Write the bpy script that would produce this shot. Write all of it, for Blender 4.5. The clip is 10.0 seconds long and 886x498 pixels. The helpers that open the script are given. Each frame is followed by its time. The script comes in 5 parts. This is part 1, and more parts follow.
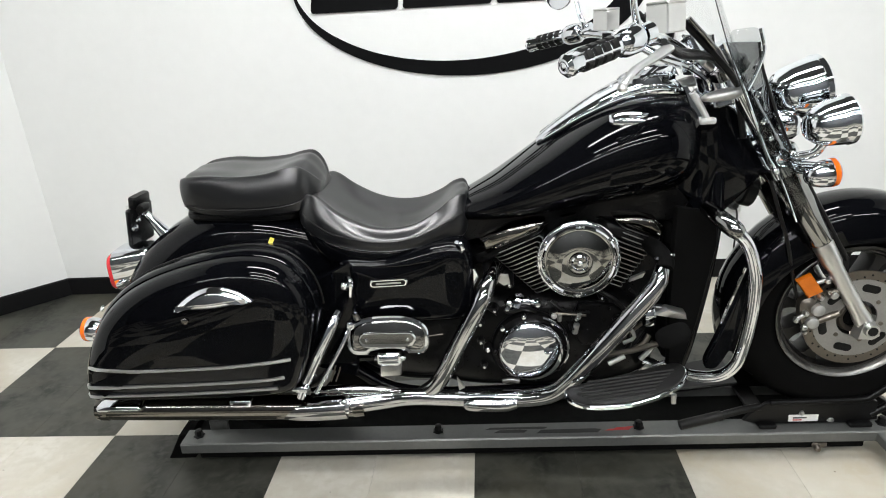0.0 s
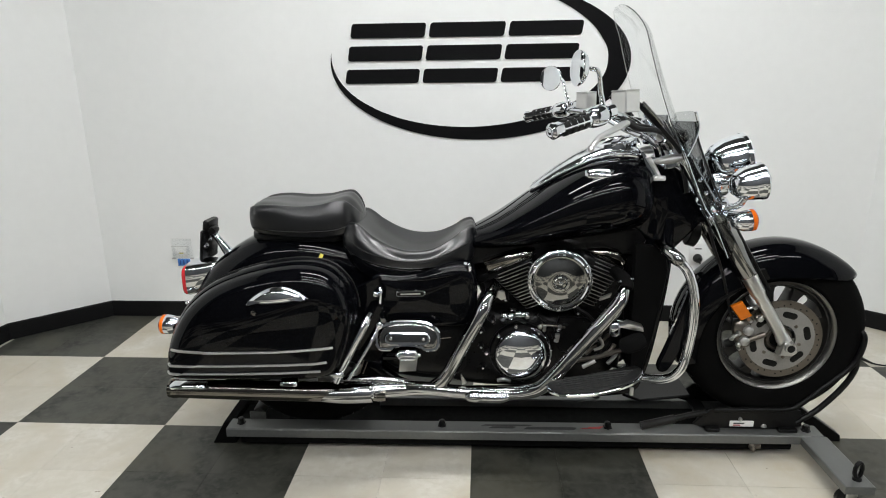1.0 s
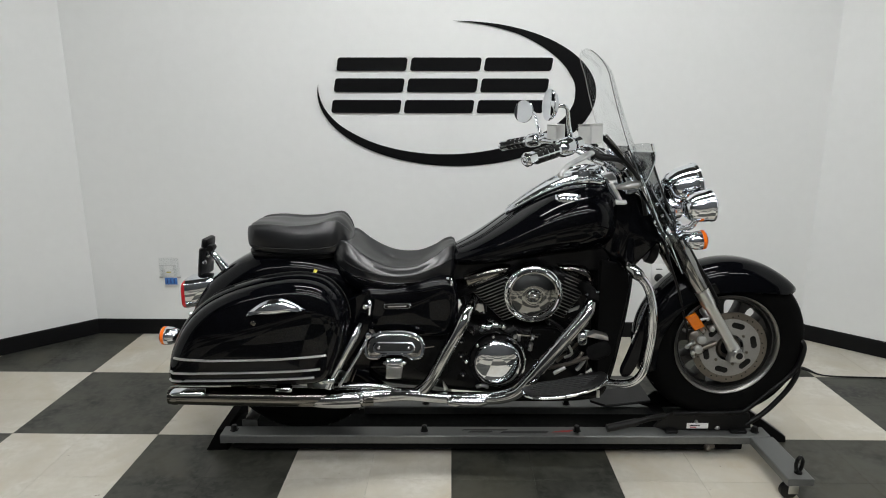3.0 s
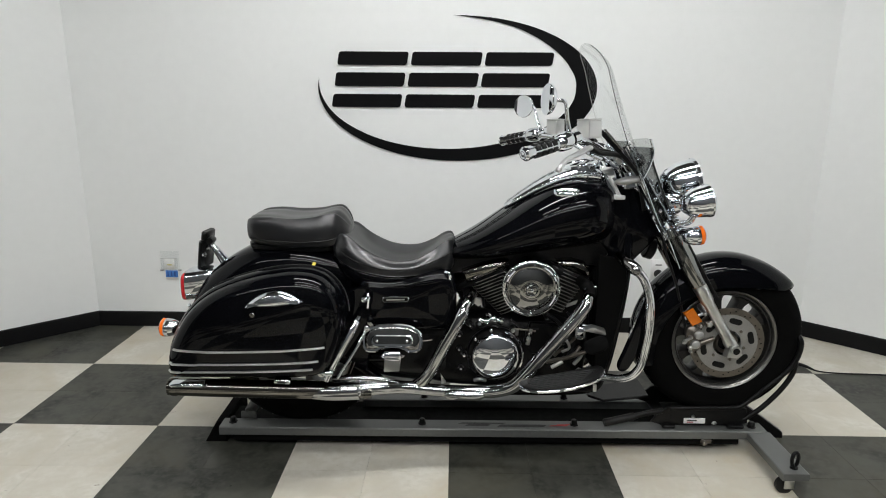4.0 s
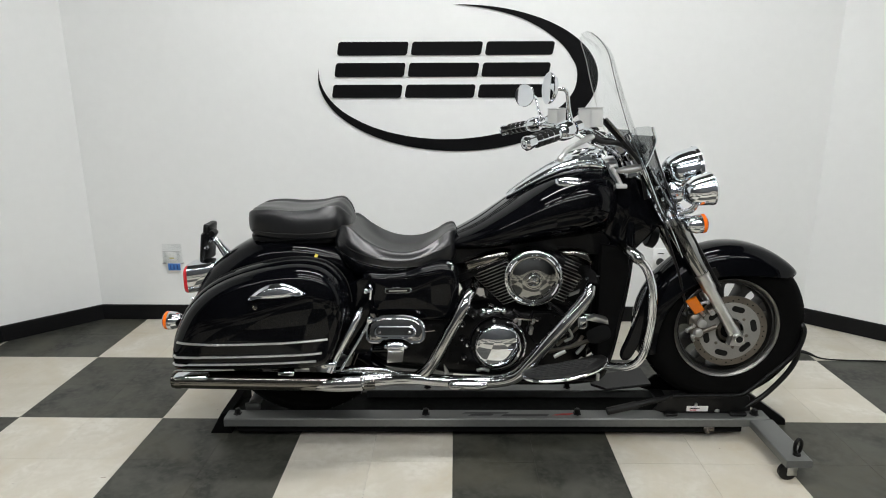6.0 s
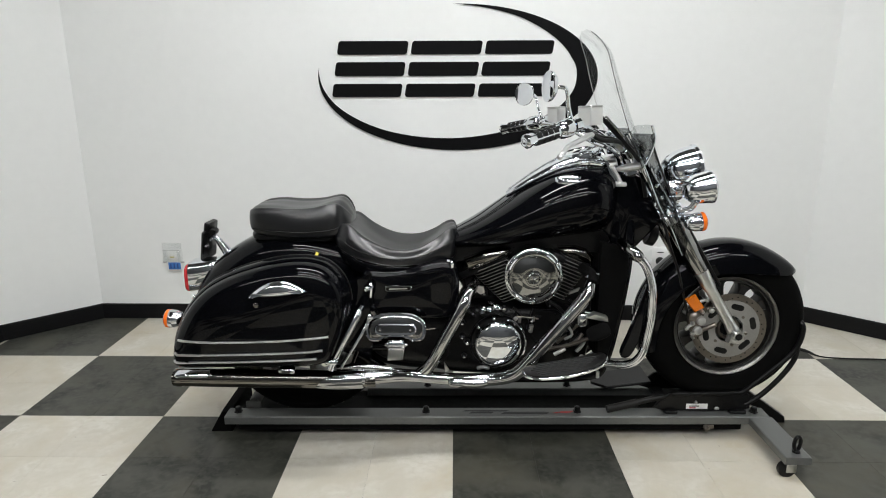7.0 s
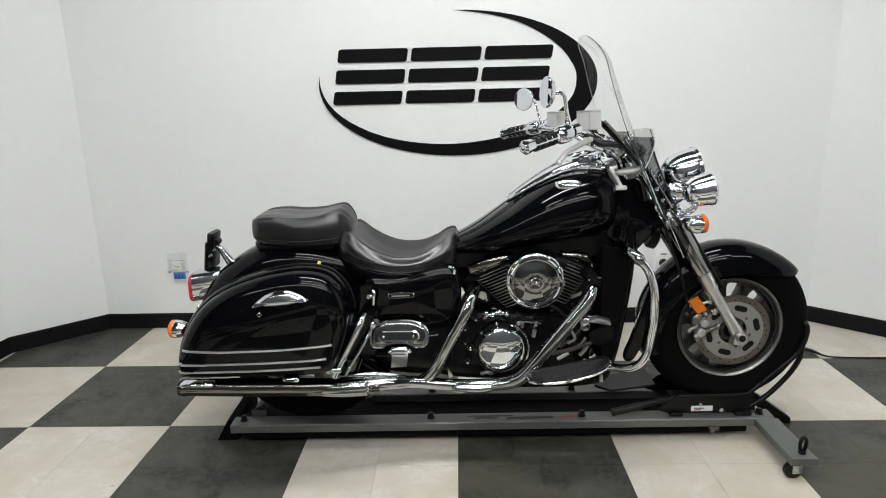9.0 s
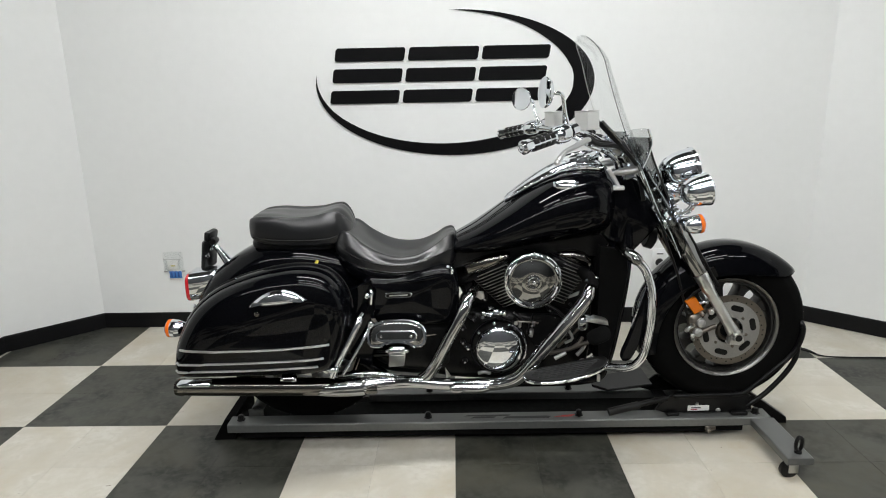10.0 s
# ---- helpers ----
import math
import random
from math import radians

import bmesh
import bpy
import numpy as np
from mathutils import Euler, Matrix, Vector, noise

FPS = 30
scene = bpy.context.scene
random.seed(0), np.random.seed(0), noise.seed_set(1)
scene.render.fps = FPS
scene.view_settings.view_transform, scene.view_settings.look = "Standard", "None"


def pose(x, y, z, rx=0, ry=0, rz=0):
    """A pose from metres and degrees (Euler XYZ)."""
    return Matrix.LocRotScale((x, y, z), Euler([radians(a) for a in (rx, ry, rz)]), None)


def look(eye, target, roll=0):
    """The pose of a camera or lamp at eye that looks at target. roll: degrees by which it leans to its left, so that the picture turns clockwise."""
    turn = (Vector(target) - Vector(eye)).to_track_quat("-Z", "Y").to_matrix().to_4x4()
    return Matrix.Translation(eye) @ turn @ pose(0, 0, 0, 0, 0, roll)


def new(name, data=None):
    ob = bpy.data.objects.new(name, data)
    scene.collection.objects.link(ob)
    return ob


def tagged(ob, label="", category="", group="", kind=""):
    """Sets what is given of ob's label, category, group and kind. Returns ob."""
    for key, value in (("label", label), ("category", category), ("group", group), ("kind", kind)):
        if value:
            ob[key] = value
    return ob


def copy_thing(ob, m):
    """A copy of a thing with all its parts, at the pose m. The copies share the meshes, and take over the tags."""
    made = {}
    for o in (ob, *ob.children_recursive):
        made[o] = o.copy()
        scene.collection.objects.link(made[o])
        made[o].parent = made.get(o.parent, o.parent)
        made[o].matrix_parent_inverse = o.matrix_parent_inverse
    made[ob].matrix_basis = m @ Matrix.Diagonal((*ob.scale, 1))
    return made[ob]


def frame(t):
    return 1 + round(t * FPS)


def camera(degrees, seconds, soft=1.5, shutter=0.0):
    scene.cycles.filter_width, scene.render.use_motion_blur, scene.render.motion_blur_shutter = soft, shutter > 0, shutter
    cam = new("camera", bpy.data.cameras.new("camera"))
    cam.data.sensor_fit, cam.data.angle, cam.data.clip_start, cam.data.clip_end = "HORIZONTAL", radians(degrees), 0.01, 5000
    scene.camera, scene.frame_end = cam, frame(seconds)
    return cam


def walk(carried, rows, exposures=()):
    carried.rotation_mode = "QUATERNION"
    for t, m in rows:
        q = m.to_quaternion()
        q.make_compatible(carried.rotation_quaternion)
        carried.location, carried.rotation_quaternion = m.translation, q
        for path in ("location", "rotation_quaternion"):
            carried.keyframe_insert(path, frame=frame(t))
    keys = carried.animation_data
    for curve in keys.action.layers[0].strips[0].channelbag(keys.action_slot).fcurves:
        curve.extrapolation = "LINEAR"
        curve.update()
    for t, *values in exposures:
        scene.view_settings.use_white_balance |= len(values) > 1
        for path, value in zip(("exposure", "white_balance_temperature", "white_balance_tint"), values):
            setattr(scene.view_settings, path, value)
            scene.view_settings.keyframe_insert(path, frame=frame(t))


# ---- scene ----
cam = camera(69.7, 10.0, soft=1.05)
PATH = [
    (0, (0.064, -1.709, 1.311), (-0.08, 0.148, 0.582), -3.5),
    (0.5, (0.11, -1.928, 1.362), (-0.067, -0.009, 0.828), -2.1),
    (1, (0.033, -2.181, 1.339), (-0.086, -0.258, 0.802), -0.8),
    (1.5, (0.001, -2.351, 1.369), (-0.044, -0.407, 0.904), -0.1),
    (2, (-0.003, -2.386, 1.36), (-0.039, -0.438, 0.908), -0.1),
    (2.5, (-0.007, -2.38, 1.361), (-0.034, -0.432, 0.908), -0.1),
    (4, (0.008, -2.391, 1.356), (-0.024, -0.448, 0.883), 0.4),
    (4.5, (0.015, -2.391, 1.354), (-0.022, -0.448, 0.881), 0.3),
    (5, (0.02, -2.388, 1.357), (-0.026, -0.451, 0.863), -0.4),
    (5.5, (0.012, -2.387, 1.358), (-0.026, -0.451, 0.856), -0.2),
    (7, (0.005, -2.398, 1.35), (-0.031, -0.462, 0.849), -0.2),
    (7.5, (0.009, -2.394, 1.358), (-0.024, -0.46, 0.851), -0.4),
    (8, (0.012, -2.397, 1.36), (-0.026, -0.461, 0.859), -0.5),
    (8.5, (0.022, -2.402, 1.362), (-0.027, -0.465, 0.867), -1.2),
    (9, (0.019, -2.403, 1.362), (-0.034, -0.465, 0.872), -1.3),
    (9.5, (0.015, -2.403, 1.361), (-0.032, -0.464, 0.871), -1.3),
    (10, (0.011, -2.403, 1.364), (-0.028, -0.465, 0.871), -1.1),
]
walk(cam, [(t, look(eye, target, roll)) for t, eye, target, roll in PATH],
     exposures=[(0.0, 0.47), (0.5, 0.25), (1.0, 0.06), (1.5, -0.04), (2.0, -0.22), (2.7, -0.25), (3.8, -0.13), (4.5, -0.08), (5.0, -0.01), (7.0, 0.03), (10.0, 0.04)])

# ---- world and lamps ----
world = bpy.data.worlds.new("shop_air")
world.use_nodes = True
scene.world = world
world.node_tree.nodes["Background"].inputs[0].default_value = (0.75, 0.8, 0.85, 1)
world.node_tree.nodes["Background"].inputs[1].default_value = 0.05
LAMP_POWER = 45.0       # emission of the strip lights
CEIL = 3.3
YC = -0.06              # the motorcycle's middle plane


# ---- materials ----
def mat(name, colour, rough=0.5, metal=0.0, vary=0.12, scale=6.0, bump=0.0, bump_scale=200.0, coat=0.0, rough_vary=0.08,
        spec=0.5, detail=5.0, random_tint=0.0, transmission=0.0, ior=1.5, world_size=False):
    m = bpy.data.materials.new(name)
    m.use_nodes = True
    nt = m.node_tree
    n, l = nt.nodes, nt.links
    b = n["Principled BSDF"]
    b.inputs["Metallic"].default_value = metal
    b.inputs["Specular IOR Level"].default_value = spec
    b.inputs["Coat Weight"].default_value = coat
    b.inputs["Coat Roughness"].default_value = 0.02
    b.inputs["Transmission Weight"].default_value = transmission
    b.inputs["IOR"].default_value = ior
    tc = n.new("ShaderNodeTexCoord")
    where = n.new("ShaderNodeNewGeometry").outputs["Position"] if world_size else tc.outputs["Object"]
    big = n.new("ShaderNodeTexNoise")
    big.inputs["Scale"].default_value = scale
    big.inputs["Detail"].default_value = detail
    l.new(where, big.inputs["Vector"])
    fine = n.new("ShaderNodeTexNoise")
    fine.inputs["Scale"].default_value = scale * 14
    fine.inputs["Detail"].default_value = 3
    l.new(where, fine.inputs["Vector"])
    add = n.new("ShaderNodeMath")
    add.operation = "ADD"
    l.new(big.outputs["Fac"], add.inputs[0])
    l.new(fine.outputs["Fac"], add.inputs[1])
    rng = n.new("ShaderNodeMapRange")
    rng.inputs["From Min"].default_value, rng.inputs["From Max"].default_value = 0.6, 1.4
    rng.inputs["To Min"].default_value, rng.inputs["To Max"].default_value = 1 - vary, 1 + vary
    l.new(add.outputs[0], rng.inputs["Value"])
    mul = n.new("ShaderNodeVectorMath")
    mul.operation = "SCALE"
    mul.inputs[0].default_value = colour
    fac = rng.outputs["Result"]
    if random_tint:
        info = n.new("ShaderNodeObjectInfo")
        r2 = n.new("ShaderNodeMapRange")
        r2.inputs["To Min"].default_value, r2.inputs["To Max"].default_value = 1 - random_tint, 1 + random_tint
        l.new(info.outputs["Random"], r2.inputs["Value"])
        m2 = n.new("ShaderNodeMath")
        m2.operation = "MULTIPLY"
        l.new(fac, m2.inputs[0])
        l.new(r2.outputs["Result"], m2.inputs[1])
        fac = m2.outputs[0]
    l.new(fac, mul.inputs["Scale"])
    l.new(mul.outputs[0], b.inputs["Base Color"])
    rr = n.new("ShaderNodeMapRange")
    rr.inputs["From Min"].default_value, rr.inputs["From Max"].default_value = 0.3, 0.7
    rr.inputs["To Min"].default_value, rr.inputs["To Max"].default_value = max(0.0, rough - rough_vary), min(1.0, rough + rough_vary)
    l.new(fine.outputs["Fac"], rr.inputs["Value"])
    l.new(rr.outputs["Result"], b.inputs["Roughness"])
    if bump:
        bn = n.new("ShaderNodeTexNoise")
        bn.inputs["Scale"].default_value = bump_scale
        bn.inputs["Detail"].default_value = 3
        l.new(where, bn.inputs["Vector"])
        bp = n.new("ShaderNodeBump")
        bp.inputs["Strength"].default_value = bump
        bp.inputs["Distance"].default_value = 0.002
        l.new(bn.outputs["Fac"], bp.inputs["Height"])
        l.new(bp.outputs["Normal"], b.inputs["Normal"])
    return m


def tile_mat(name, base, smear, stain, rough, speck):
    """Vinyl tile: cloudy smears, a few warm stains and dark specks, faint tint from tile to tile."""
    m = bpy.data.materials.new(name)
    m.use_nodes = True
    n, l = m.node_tree.nodes, m.node_tree.links
    b = n["Principled BSDF"]
    b.inputs["Specular IOR Level"].default_value = 0.30
    where = n.new("ShaderNodeNewGeometry").outputs["Position"]

    def cloud(scale, lo, hi, detail, distort):
        t, r = n.new("ShaderNodeTexNoise"), n.new("ShaderNodeMapRange")
        t.inputs["Scale"].default_value, t.inputs["Detail"].default_value, t.inputs["Distortion"].default_value = scale, detail, distort
        r.inputs["From Min"].default_value, r.inputs["From Max"].default_value = lo, hi
        l.new(where, t.inputs["Vector"])
        l.new(t.outputs["Fac"], r.inputs["Value"])
        return r.outputs["Result"]

    def blend(fac, a, c, mode="MIX"):
        x = n.new("ShaderNodeMix")
        x.data_type, x.blend_type = "RGBA", mode
        l.new(fac, x.inputs[0])
        for k, v in ((6, a), (7, c)):
            if isinstance(v, tuple):
                x.inputs[k].default_value = (*v, 1)
            else:
                l.new(v, x.inputs[k])
        return x.outputs[2]
    col = blend(cloud(5.5, 0.40, 0.68, 9, 0.5), base, smear)
    col = blend(cloud(15, 0.46, 0.78, 6, 0.6), col, smear)
    col = blend(cloud(2.2, 0.48, 0.74, 6, 1.0), col, stain)
    col = blend(cloud(38, 0.45, 0.74, 6, 0.4), col, smear)
    col = blend(cloud(21, 0.735, 0.78, 3, 0.5), col, speck)
    info, r2, sc = n.new("ShaderNodeObjectInfo"), n.new("ShaderNodeMapRange"), n.new("ShaderNodeVectorMath")
    r2.inputs["To Min"].default_value, r2.inputs["To Max"].default_value = 0.96, 1.04
    sc.operation = "SCALE"
    l.new(info.outputs["Random"], r2.inputs["Value"])
    l.new(col, sc.inputs[0])
    l.new(r2.outputs["Result"], sc.inputs["Scale"])
    l.new(sc.outputs[0], b.inputs["Base Color"])
    rr = n.new("ShaderNodeMapRange")
    rr.inputs["To Min"].default_value, rr.inputs["To Max"].default_value = rough - 0.03, rough + 0.06
    l.new(cloud(5, 0.3, 0.7, 5, 0.5), rr.inputs["Value"])
    l.new(rr.outputs["Result"], b.inputs["Roughness"])
    return m


def glow(name, colour, power):
    m = bpy.data.materials.new(name)
    m.use_nodes = True
    b = m.node_tree.nodes["Principled BSDF"]
    b.inputs["Base Color"].default_value = (0.9, 0.9, 0.9, 1)
    b.inputs["Emission Color"].default_value = (*colour, 1)
    b.inputs["Emission Strength"].default_value = power
    return m


def thin_clear(name, tint, ior):
    """A thin clear sheet: see-through, with a surface gloss."""
    m = bpy.data.materials.new(name)
    m.use_nodes = True
    n, l = m.node_tree.nodes, m.node_tree.links
    n.remove(n["Principled BSDF"])
    tr, gl, mx = n.new("ShaderNodeBsdfTransparent"), n.new("ShaderNodeBsdfGlossy"), n.new("ShaderNodeMixShader")
    lw, pw, ma = n.new("ShaderNodeLayerWeight"), n.new("ShaderNodeMath"), n.new("ShaderNodeMath")
    lw.inputs["Blend"].default_value = 0.5
    pw.operation, ma.operation = "POWER", "MULTIPLY_ADD"
    pw.inputs[1].default_value = 5.0
    ma.inputs[1].default_value, ma.inputs[2].default_value = ior - 1.0, 0.02
    tr.inputs["Color"].default_value = (*tint, 1)
    gl.inputs["Roughness"].default_value = 0.03
    l.new(lw.outputs["Facing"], pw.inputs[0])
    l.new(pw.outputs[0], ma.inputs[0])
    l.new(ma.outputs[0], mx.inputs[0])
    l.new(tr.outputs[0], mx.inputs[1])
    l.new(gl.outputs[0], mx.inputs[2])
    l.new(mx.outputs[0], n["Material Output"].inputs["Surface"])
    return m


WALL = mat("white_wall_paint", (0.80, 0.81, 0.80), 0.55, vary=0.02, scale=1.5, bump=0.12, bump_scale=160, world_size=True)
SHOPWALL = mat("grey_shop_paint", (0.080, 0.084, 0.088), 0.7, vary=0.12, scale=1.0, bump=0.1)
CEILING = mat("dark_ceiling_paint", (0.066, 0.067, 0.067), 0.9, vary=0.04, scale=2.0)
VINYL = mat("black_vinyl", (0.003, 0.003, 0.0035), 0.55, vary=0.1, spec=0.10)
BASE = mat("black_rubber_base", (0.005, 0.005, 0.0055), 0.5, spec=0.18, vary=0.15, scale=4, bump=0.1)
TILE_DARK = tile_mat("charcoal_vinyl_tile", (0.015, 0.0158, 0.0132), (0.064, 0.0645, 0.054), (0.074, 0.070, 0.052), 0.42, (0.010, 0.010, 0.009))
TILE_PALE = tile_mat("ivory_vinyl_tile", (0.588, 0.566, 0.504), (0.505, 0.476, 0.405), (0.470, 0.418, 0.315), 0.34, (0.22, 0.19, 0.15))
GROUT = mat("tile_joint", (0.05, 0.048, 0.042), 0.8, vary=0.3)
PAINT = mat("black_gloss_paint", (0.002, 0.0022, 0.0030), 0.018, vary=0.2, scale=3, rough_vary=0.01, spec=0.19)
MATTE = mat("matte_black", (0.003, 0.003, 0.003), 0.85, vary=0.3, scale=15, spec=0.08)
BLACK = mat("satin_black_metal", (0.003, 0.003, 0.0032), 0.34, vary=0.25, scale=20, spec=0.25)
DARKALLOY = mat("dark_engine_alloy", (0.0032, 0.0032, 0.0034), 0.30, spec=0.15, vary=0.2, scale=8, rough_vary=0.03)
CHROME = mat("chrome", (0.78, 0.805, 0.84), 0.022, metal=1.0, vary=0.03, scale=5, rough_vary=0.01)
# darker copy of chrome: reflections of the dark shop are in its colour
SMOKE = mat("chrome_dim_reflections", (0.30, 0.30, 0.295), 0.07, metal=1.0, vary=0.06, scale=5, rough_vary=0.01)
# chrome with its dim brown reflections and shade put into the colour
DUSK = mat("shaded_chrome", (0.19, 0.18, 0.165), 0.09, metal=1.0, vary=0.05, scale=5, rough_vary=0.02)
ALLOY = mat("brushed_alloy", (0.60, 0.60, 0.59), 0.36, metal=1.0, vary=0.03, scale=3, rough_vary=0.01)
RIM = mat("dull_rim_alloy", (0.24, 0.236, 0.225), 0.38, metal=1.0, vary=0.08, scale=5, rough_vary=0.03)
STEEL = mat("disc_steel", (0.19, 0.17, 0.148), 0.38, metal=1.0, vary=0.10, scale=8, rough_vary=0.02)
TRAY = mat("dull_grey_tray", (0.006, 0.0064, 0.006), 0.7, spec=0.05, vary=0.35, scale=3, rough_vary=0.1)
PLATE = mat("grey_cradle_steel", (0.060, 0.062, 0.058), 0.5, vary=0.3, scale=7, bump=0.05, bump_scale=150)
GALV = mat("grey_painted_steel", (0.140, 0.145, 0.140), 0.40, metal=0.45, vary=0.14, scale=6, rough_vary=0.06)
LEATHER = mat("black_seat_vinyl", (0.005, 0.0053, 0.0062), 0.29, vary=0.2, scale=5, rough_vary=0.015, spec=0.80, bump=0.012, bump_scale=330)
TYRE = mat("tyre_rubber", (0.0028, 0.0028, 0.0028), 0.8, spec=0.06, vary=0.25, scale=12, bump=0.12, bump_scale=260)
RUBBER = mat("black_rubber", (0.005, 0.005, 0.005), 0.45, spec=0.3, vary=0.2, scale=20, bump=0.2, bump_scale=300)
AMBER = mat("amber_plastic", (0.90, 0.17, 0.011), 0.12, vary=0.08, scale=40, coat=0.6, rough_vary=0.04)
RED = mat("red_lens", (0.55, 0.012, 0.018), 0.12, vary=0.08, scale=40, coat=0.6, rough_vary=0.04)
GLASS = mat("clear_acrylic", (0.96, 0.97, 0.97), 0.01, vary=0.01, transmission=1.0, ior=1.46, rough_vary=0.01)
DISCGREY = mat("grey_disc_carrier", (0.34, 0.335, 0.32), 0.48, metal=0.7, vary=0.12, scale=14, rough_vary=0.03)
CARRIER = mat("grey_carrier_alloy", (0.46, 0.46, 0.45), 0.48, metal=0.8, vary=0.06, scale=10, rough_vary=0.02)
HEADER = mat("worn_header_chrome", (0.46, 0.465, 0.47), 0.05, metal=1.0, vary=0.12, scale=9, rough_vary=0.03)
SLIDER = mat("satin_slider_alloy", (0.74, 0.74, 0.73), 0.33, metal=1.0, vary=0.03, scale=4, rough_vary=0.01)
REFLECT = mat("orange_reflector", (0.64, 0.16, 0.010), 0.15, vary=0.12, scale=60, coat=0.5, rough_vary=0.04)
CASTGREY = mat("grey_cast_wheel", (0.026, 0.025, 0.024), 0.4, metal=0.4, vary=0.15, scale=8, rough_vary=0.03)
SHEET = thin_clear("clear_screen_sheet", (0.975, 0.98, 0.98), 1.35)
# see-through tint in place of dark reflections on the polished fork shroud
SMOKY = thin_clear("shroud_reflection_tint", (0.56, 0.565, 0.565), 1.45)
HAZE = thin_clear("hazy_mount_acrylic", (0.86, 0.87, 0.87), 1.40)
MIRROR = mat("mirror_glass", (0.92, 0.93, 0.93), 0.01, metal=1.0, vary=0.01, rough_vary=0.01)
YELLOW = mat("yellow_tag", (0.5, 0.42, 0.02), 0.5, vary=0.08)
NAVY = mat("navy_print", (0.02, 0.07, 0.26), 0.5, vary=0.1, scale=60)
BLUE = mat("blue_print", (0.05, 0.18, 0.50), 0.5, vary=0.15, scale=60)
PAPER = mat("white_paper", (0.80, 0.80, 0.78), 0.6, vary=0.03, scale=30)
REDINK = mat("red_print", (0.40, 0.03, 0.03), 0.5, vary=0.2, scale=60)
GREYINK = mat("dark_print", (0.016, 0.016, 0.016), 0.5, vary=0.2, scale=60)
TUBE = glow("lamp_diffuser", (0.99, 0.996, 0.992), LAMP_POWER)
LOUVRE = mat("white_fixture_steel", (0.75, 0.75, 0.74), 0.4, vary=0.03)


# ---- mesh tools ----
def mesh_of(verts, faces, smooth=True, angle=40):
    me = bpy.data.meshes.new("m")
    me.from_pydata([tuple(v) for v in verts], [], faces)
    me.validate()
    bm = bmesh.new()
    bm.from_mesh(me)
    bmesh.ops.recalc_face_normals(bm, faces=bm.faces)
    lim = radians(angle)
    for f in bm.faces:
        f.smooth = smooth
    for e in bm.edges:
        e.smooth = len(e.link_faces) == 2 and e.calc_face_angle(0) < lim
    bm.to_mesh(me)
    bm.free()
    return me


def merged(*datas):
    v, f = [], []
    for dv, df in datas:
        o = len(v)
        v += list(dv)
        f += [[i + o for i in q] for q in df]
    return v, f


def part(name, data, material, parent, label="", smooth=True, angle=40, kind=""):
    me = data if isinstance(data, bpy.types.Mesh) else mesh_of(*data, smooth=smooth, angle=angle)
    me.name = name
    if not me.materials:
        me.materials.append(material)
    ob = new(name, me)
    ob.parent = parent
    return tagged(ob, label=label, kind=kind)


def thing(name, data, material, label, category, kind="", group="", smooth=True, angle=40):
    ob = part(name, data, material, None, smooth=smooth, angle=angle)
    return tagged(ob, label, category, group, kind)


def empty(name, at, label, category, group=""):
    ob = new(name)
    ob.matrix_basis = at if isinstance(at, Matrix) else pose(*at)
    return tagged(ob, label, category, group)


def spline(pts, k=6, closed=False):
    """Catmull-Rom through the points, k steps a span."""
    P = [np.array(p, float) for p in pts]
    n, out = len(P), []
    for i in range(n if closed else n - 1):
        if closed:
            a, b, c, d = P[i - 1], P[i], P[(i + 1) % n], P[(i + 2) % n]
        else:
            b, c = P[i], P[i + 1]
            a = P[i - 1] if i else 2 * b - c
            d = P[i + 2] if i + 2 < n else 2 * c - b
        for j in range(k):
            t = j / k
            out.append(0.5 * (2 * b + (c - a) * t + (2 * a - 5 * b + 4 * c - d) * t * t + (3 * b - a - 3 * c + d) * t ** 3))
    if not closed:
        out.append(P[-1])
    return out


def skin(rings, closed_u=True, cap=True, closed_v=False):
    """Faces between rings of equally many points."""
    n, v, f = len(rings[0]), [], []
    for r in rings:
        v += [tuple(p) for p in r]
    m = len(rings)
    for i in range(m if closed_v else m - 1):
        a, b = i * n, ((i + 1) % m) * n
        for j in range(n if closed_u else n - 1):
            k = (j + 1) % n
            f.append([a + j, a + k, b + k, b + j])
    if cap and closed_u and not closed_v:
        for r, o in ((rings[0], 0), (rings[-1], (m - 1) * n)):
            c = np.mean([np.array(p, float) for p in r], axis=0)
            v.append(tuple(c))
            f += [[o + j, o + (j + 1) % n, len(v) - 1] for j in range(n)]
    return v, f


def basis(axis):
    a = np.array(axis, float)
    a /= np.linalg.norm(a)
    h = np.array((0, 0, 1.0)) if abs(a[2]) < 0.9 else np.array((1.0, 0, 0))
    u = np.cross(h, a)
    u /= np.linalg.norm(u)
    return a, u, np.cross(a, u)


def lathe(profile, at, axis, seg=32, cap=True, squash=1.0):
    """profile: (radius, height along the axis) pairs."""
    a, u, w = basis(axis)
    o = np.array(at, float)
    rings = [[o + a * h + r * (u * math.cos(t) + w * squash * math.sin(t)) for t in np.linspace(0, 2 * math.pi, seg, endpoint=False)] for r, h in profile]
    return skin(rings, cap=cap)


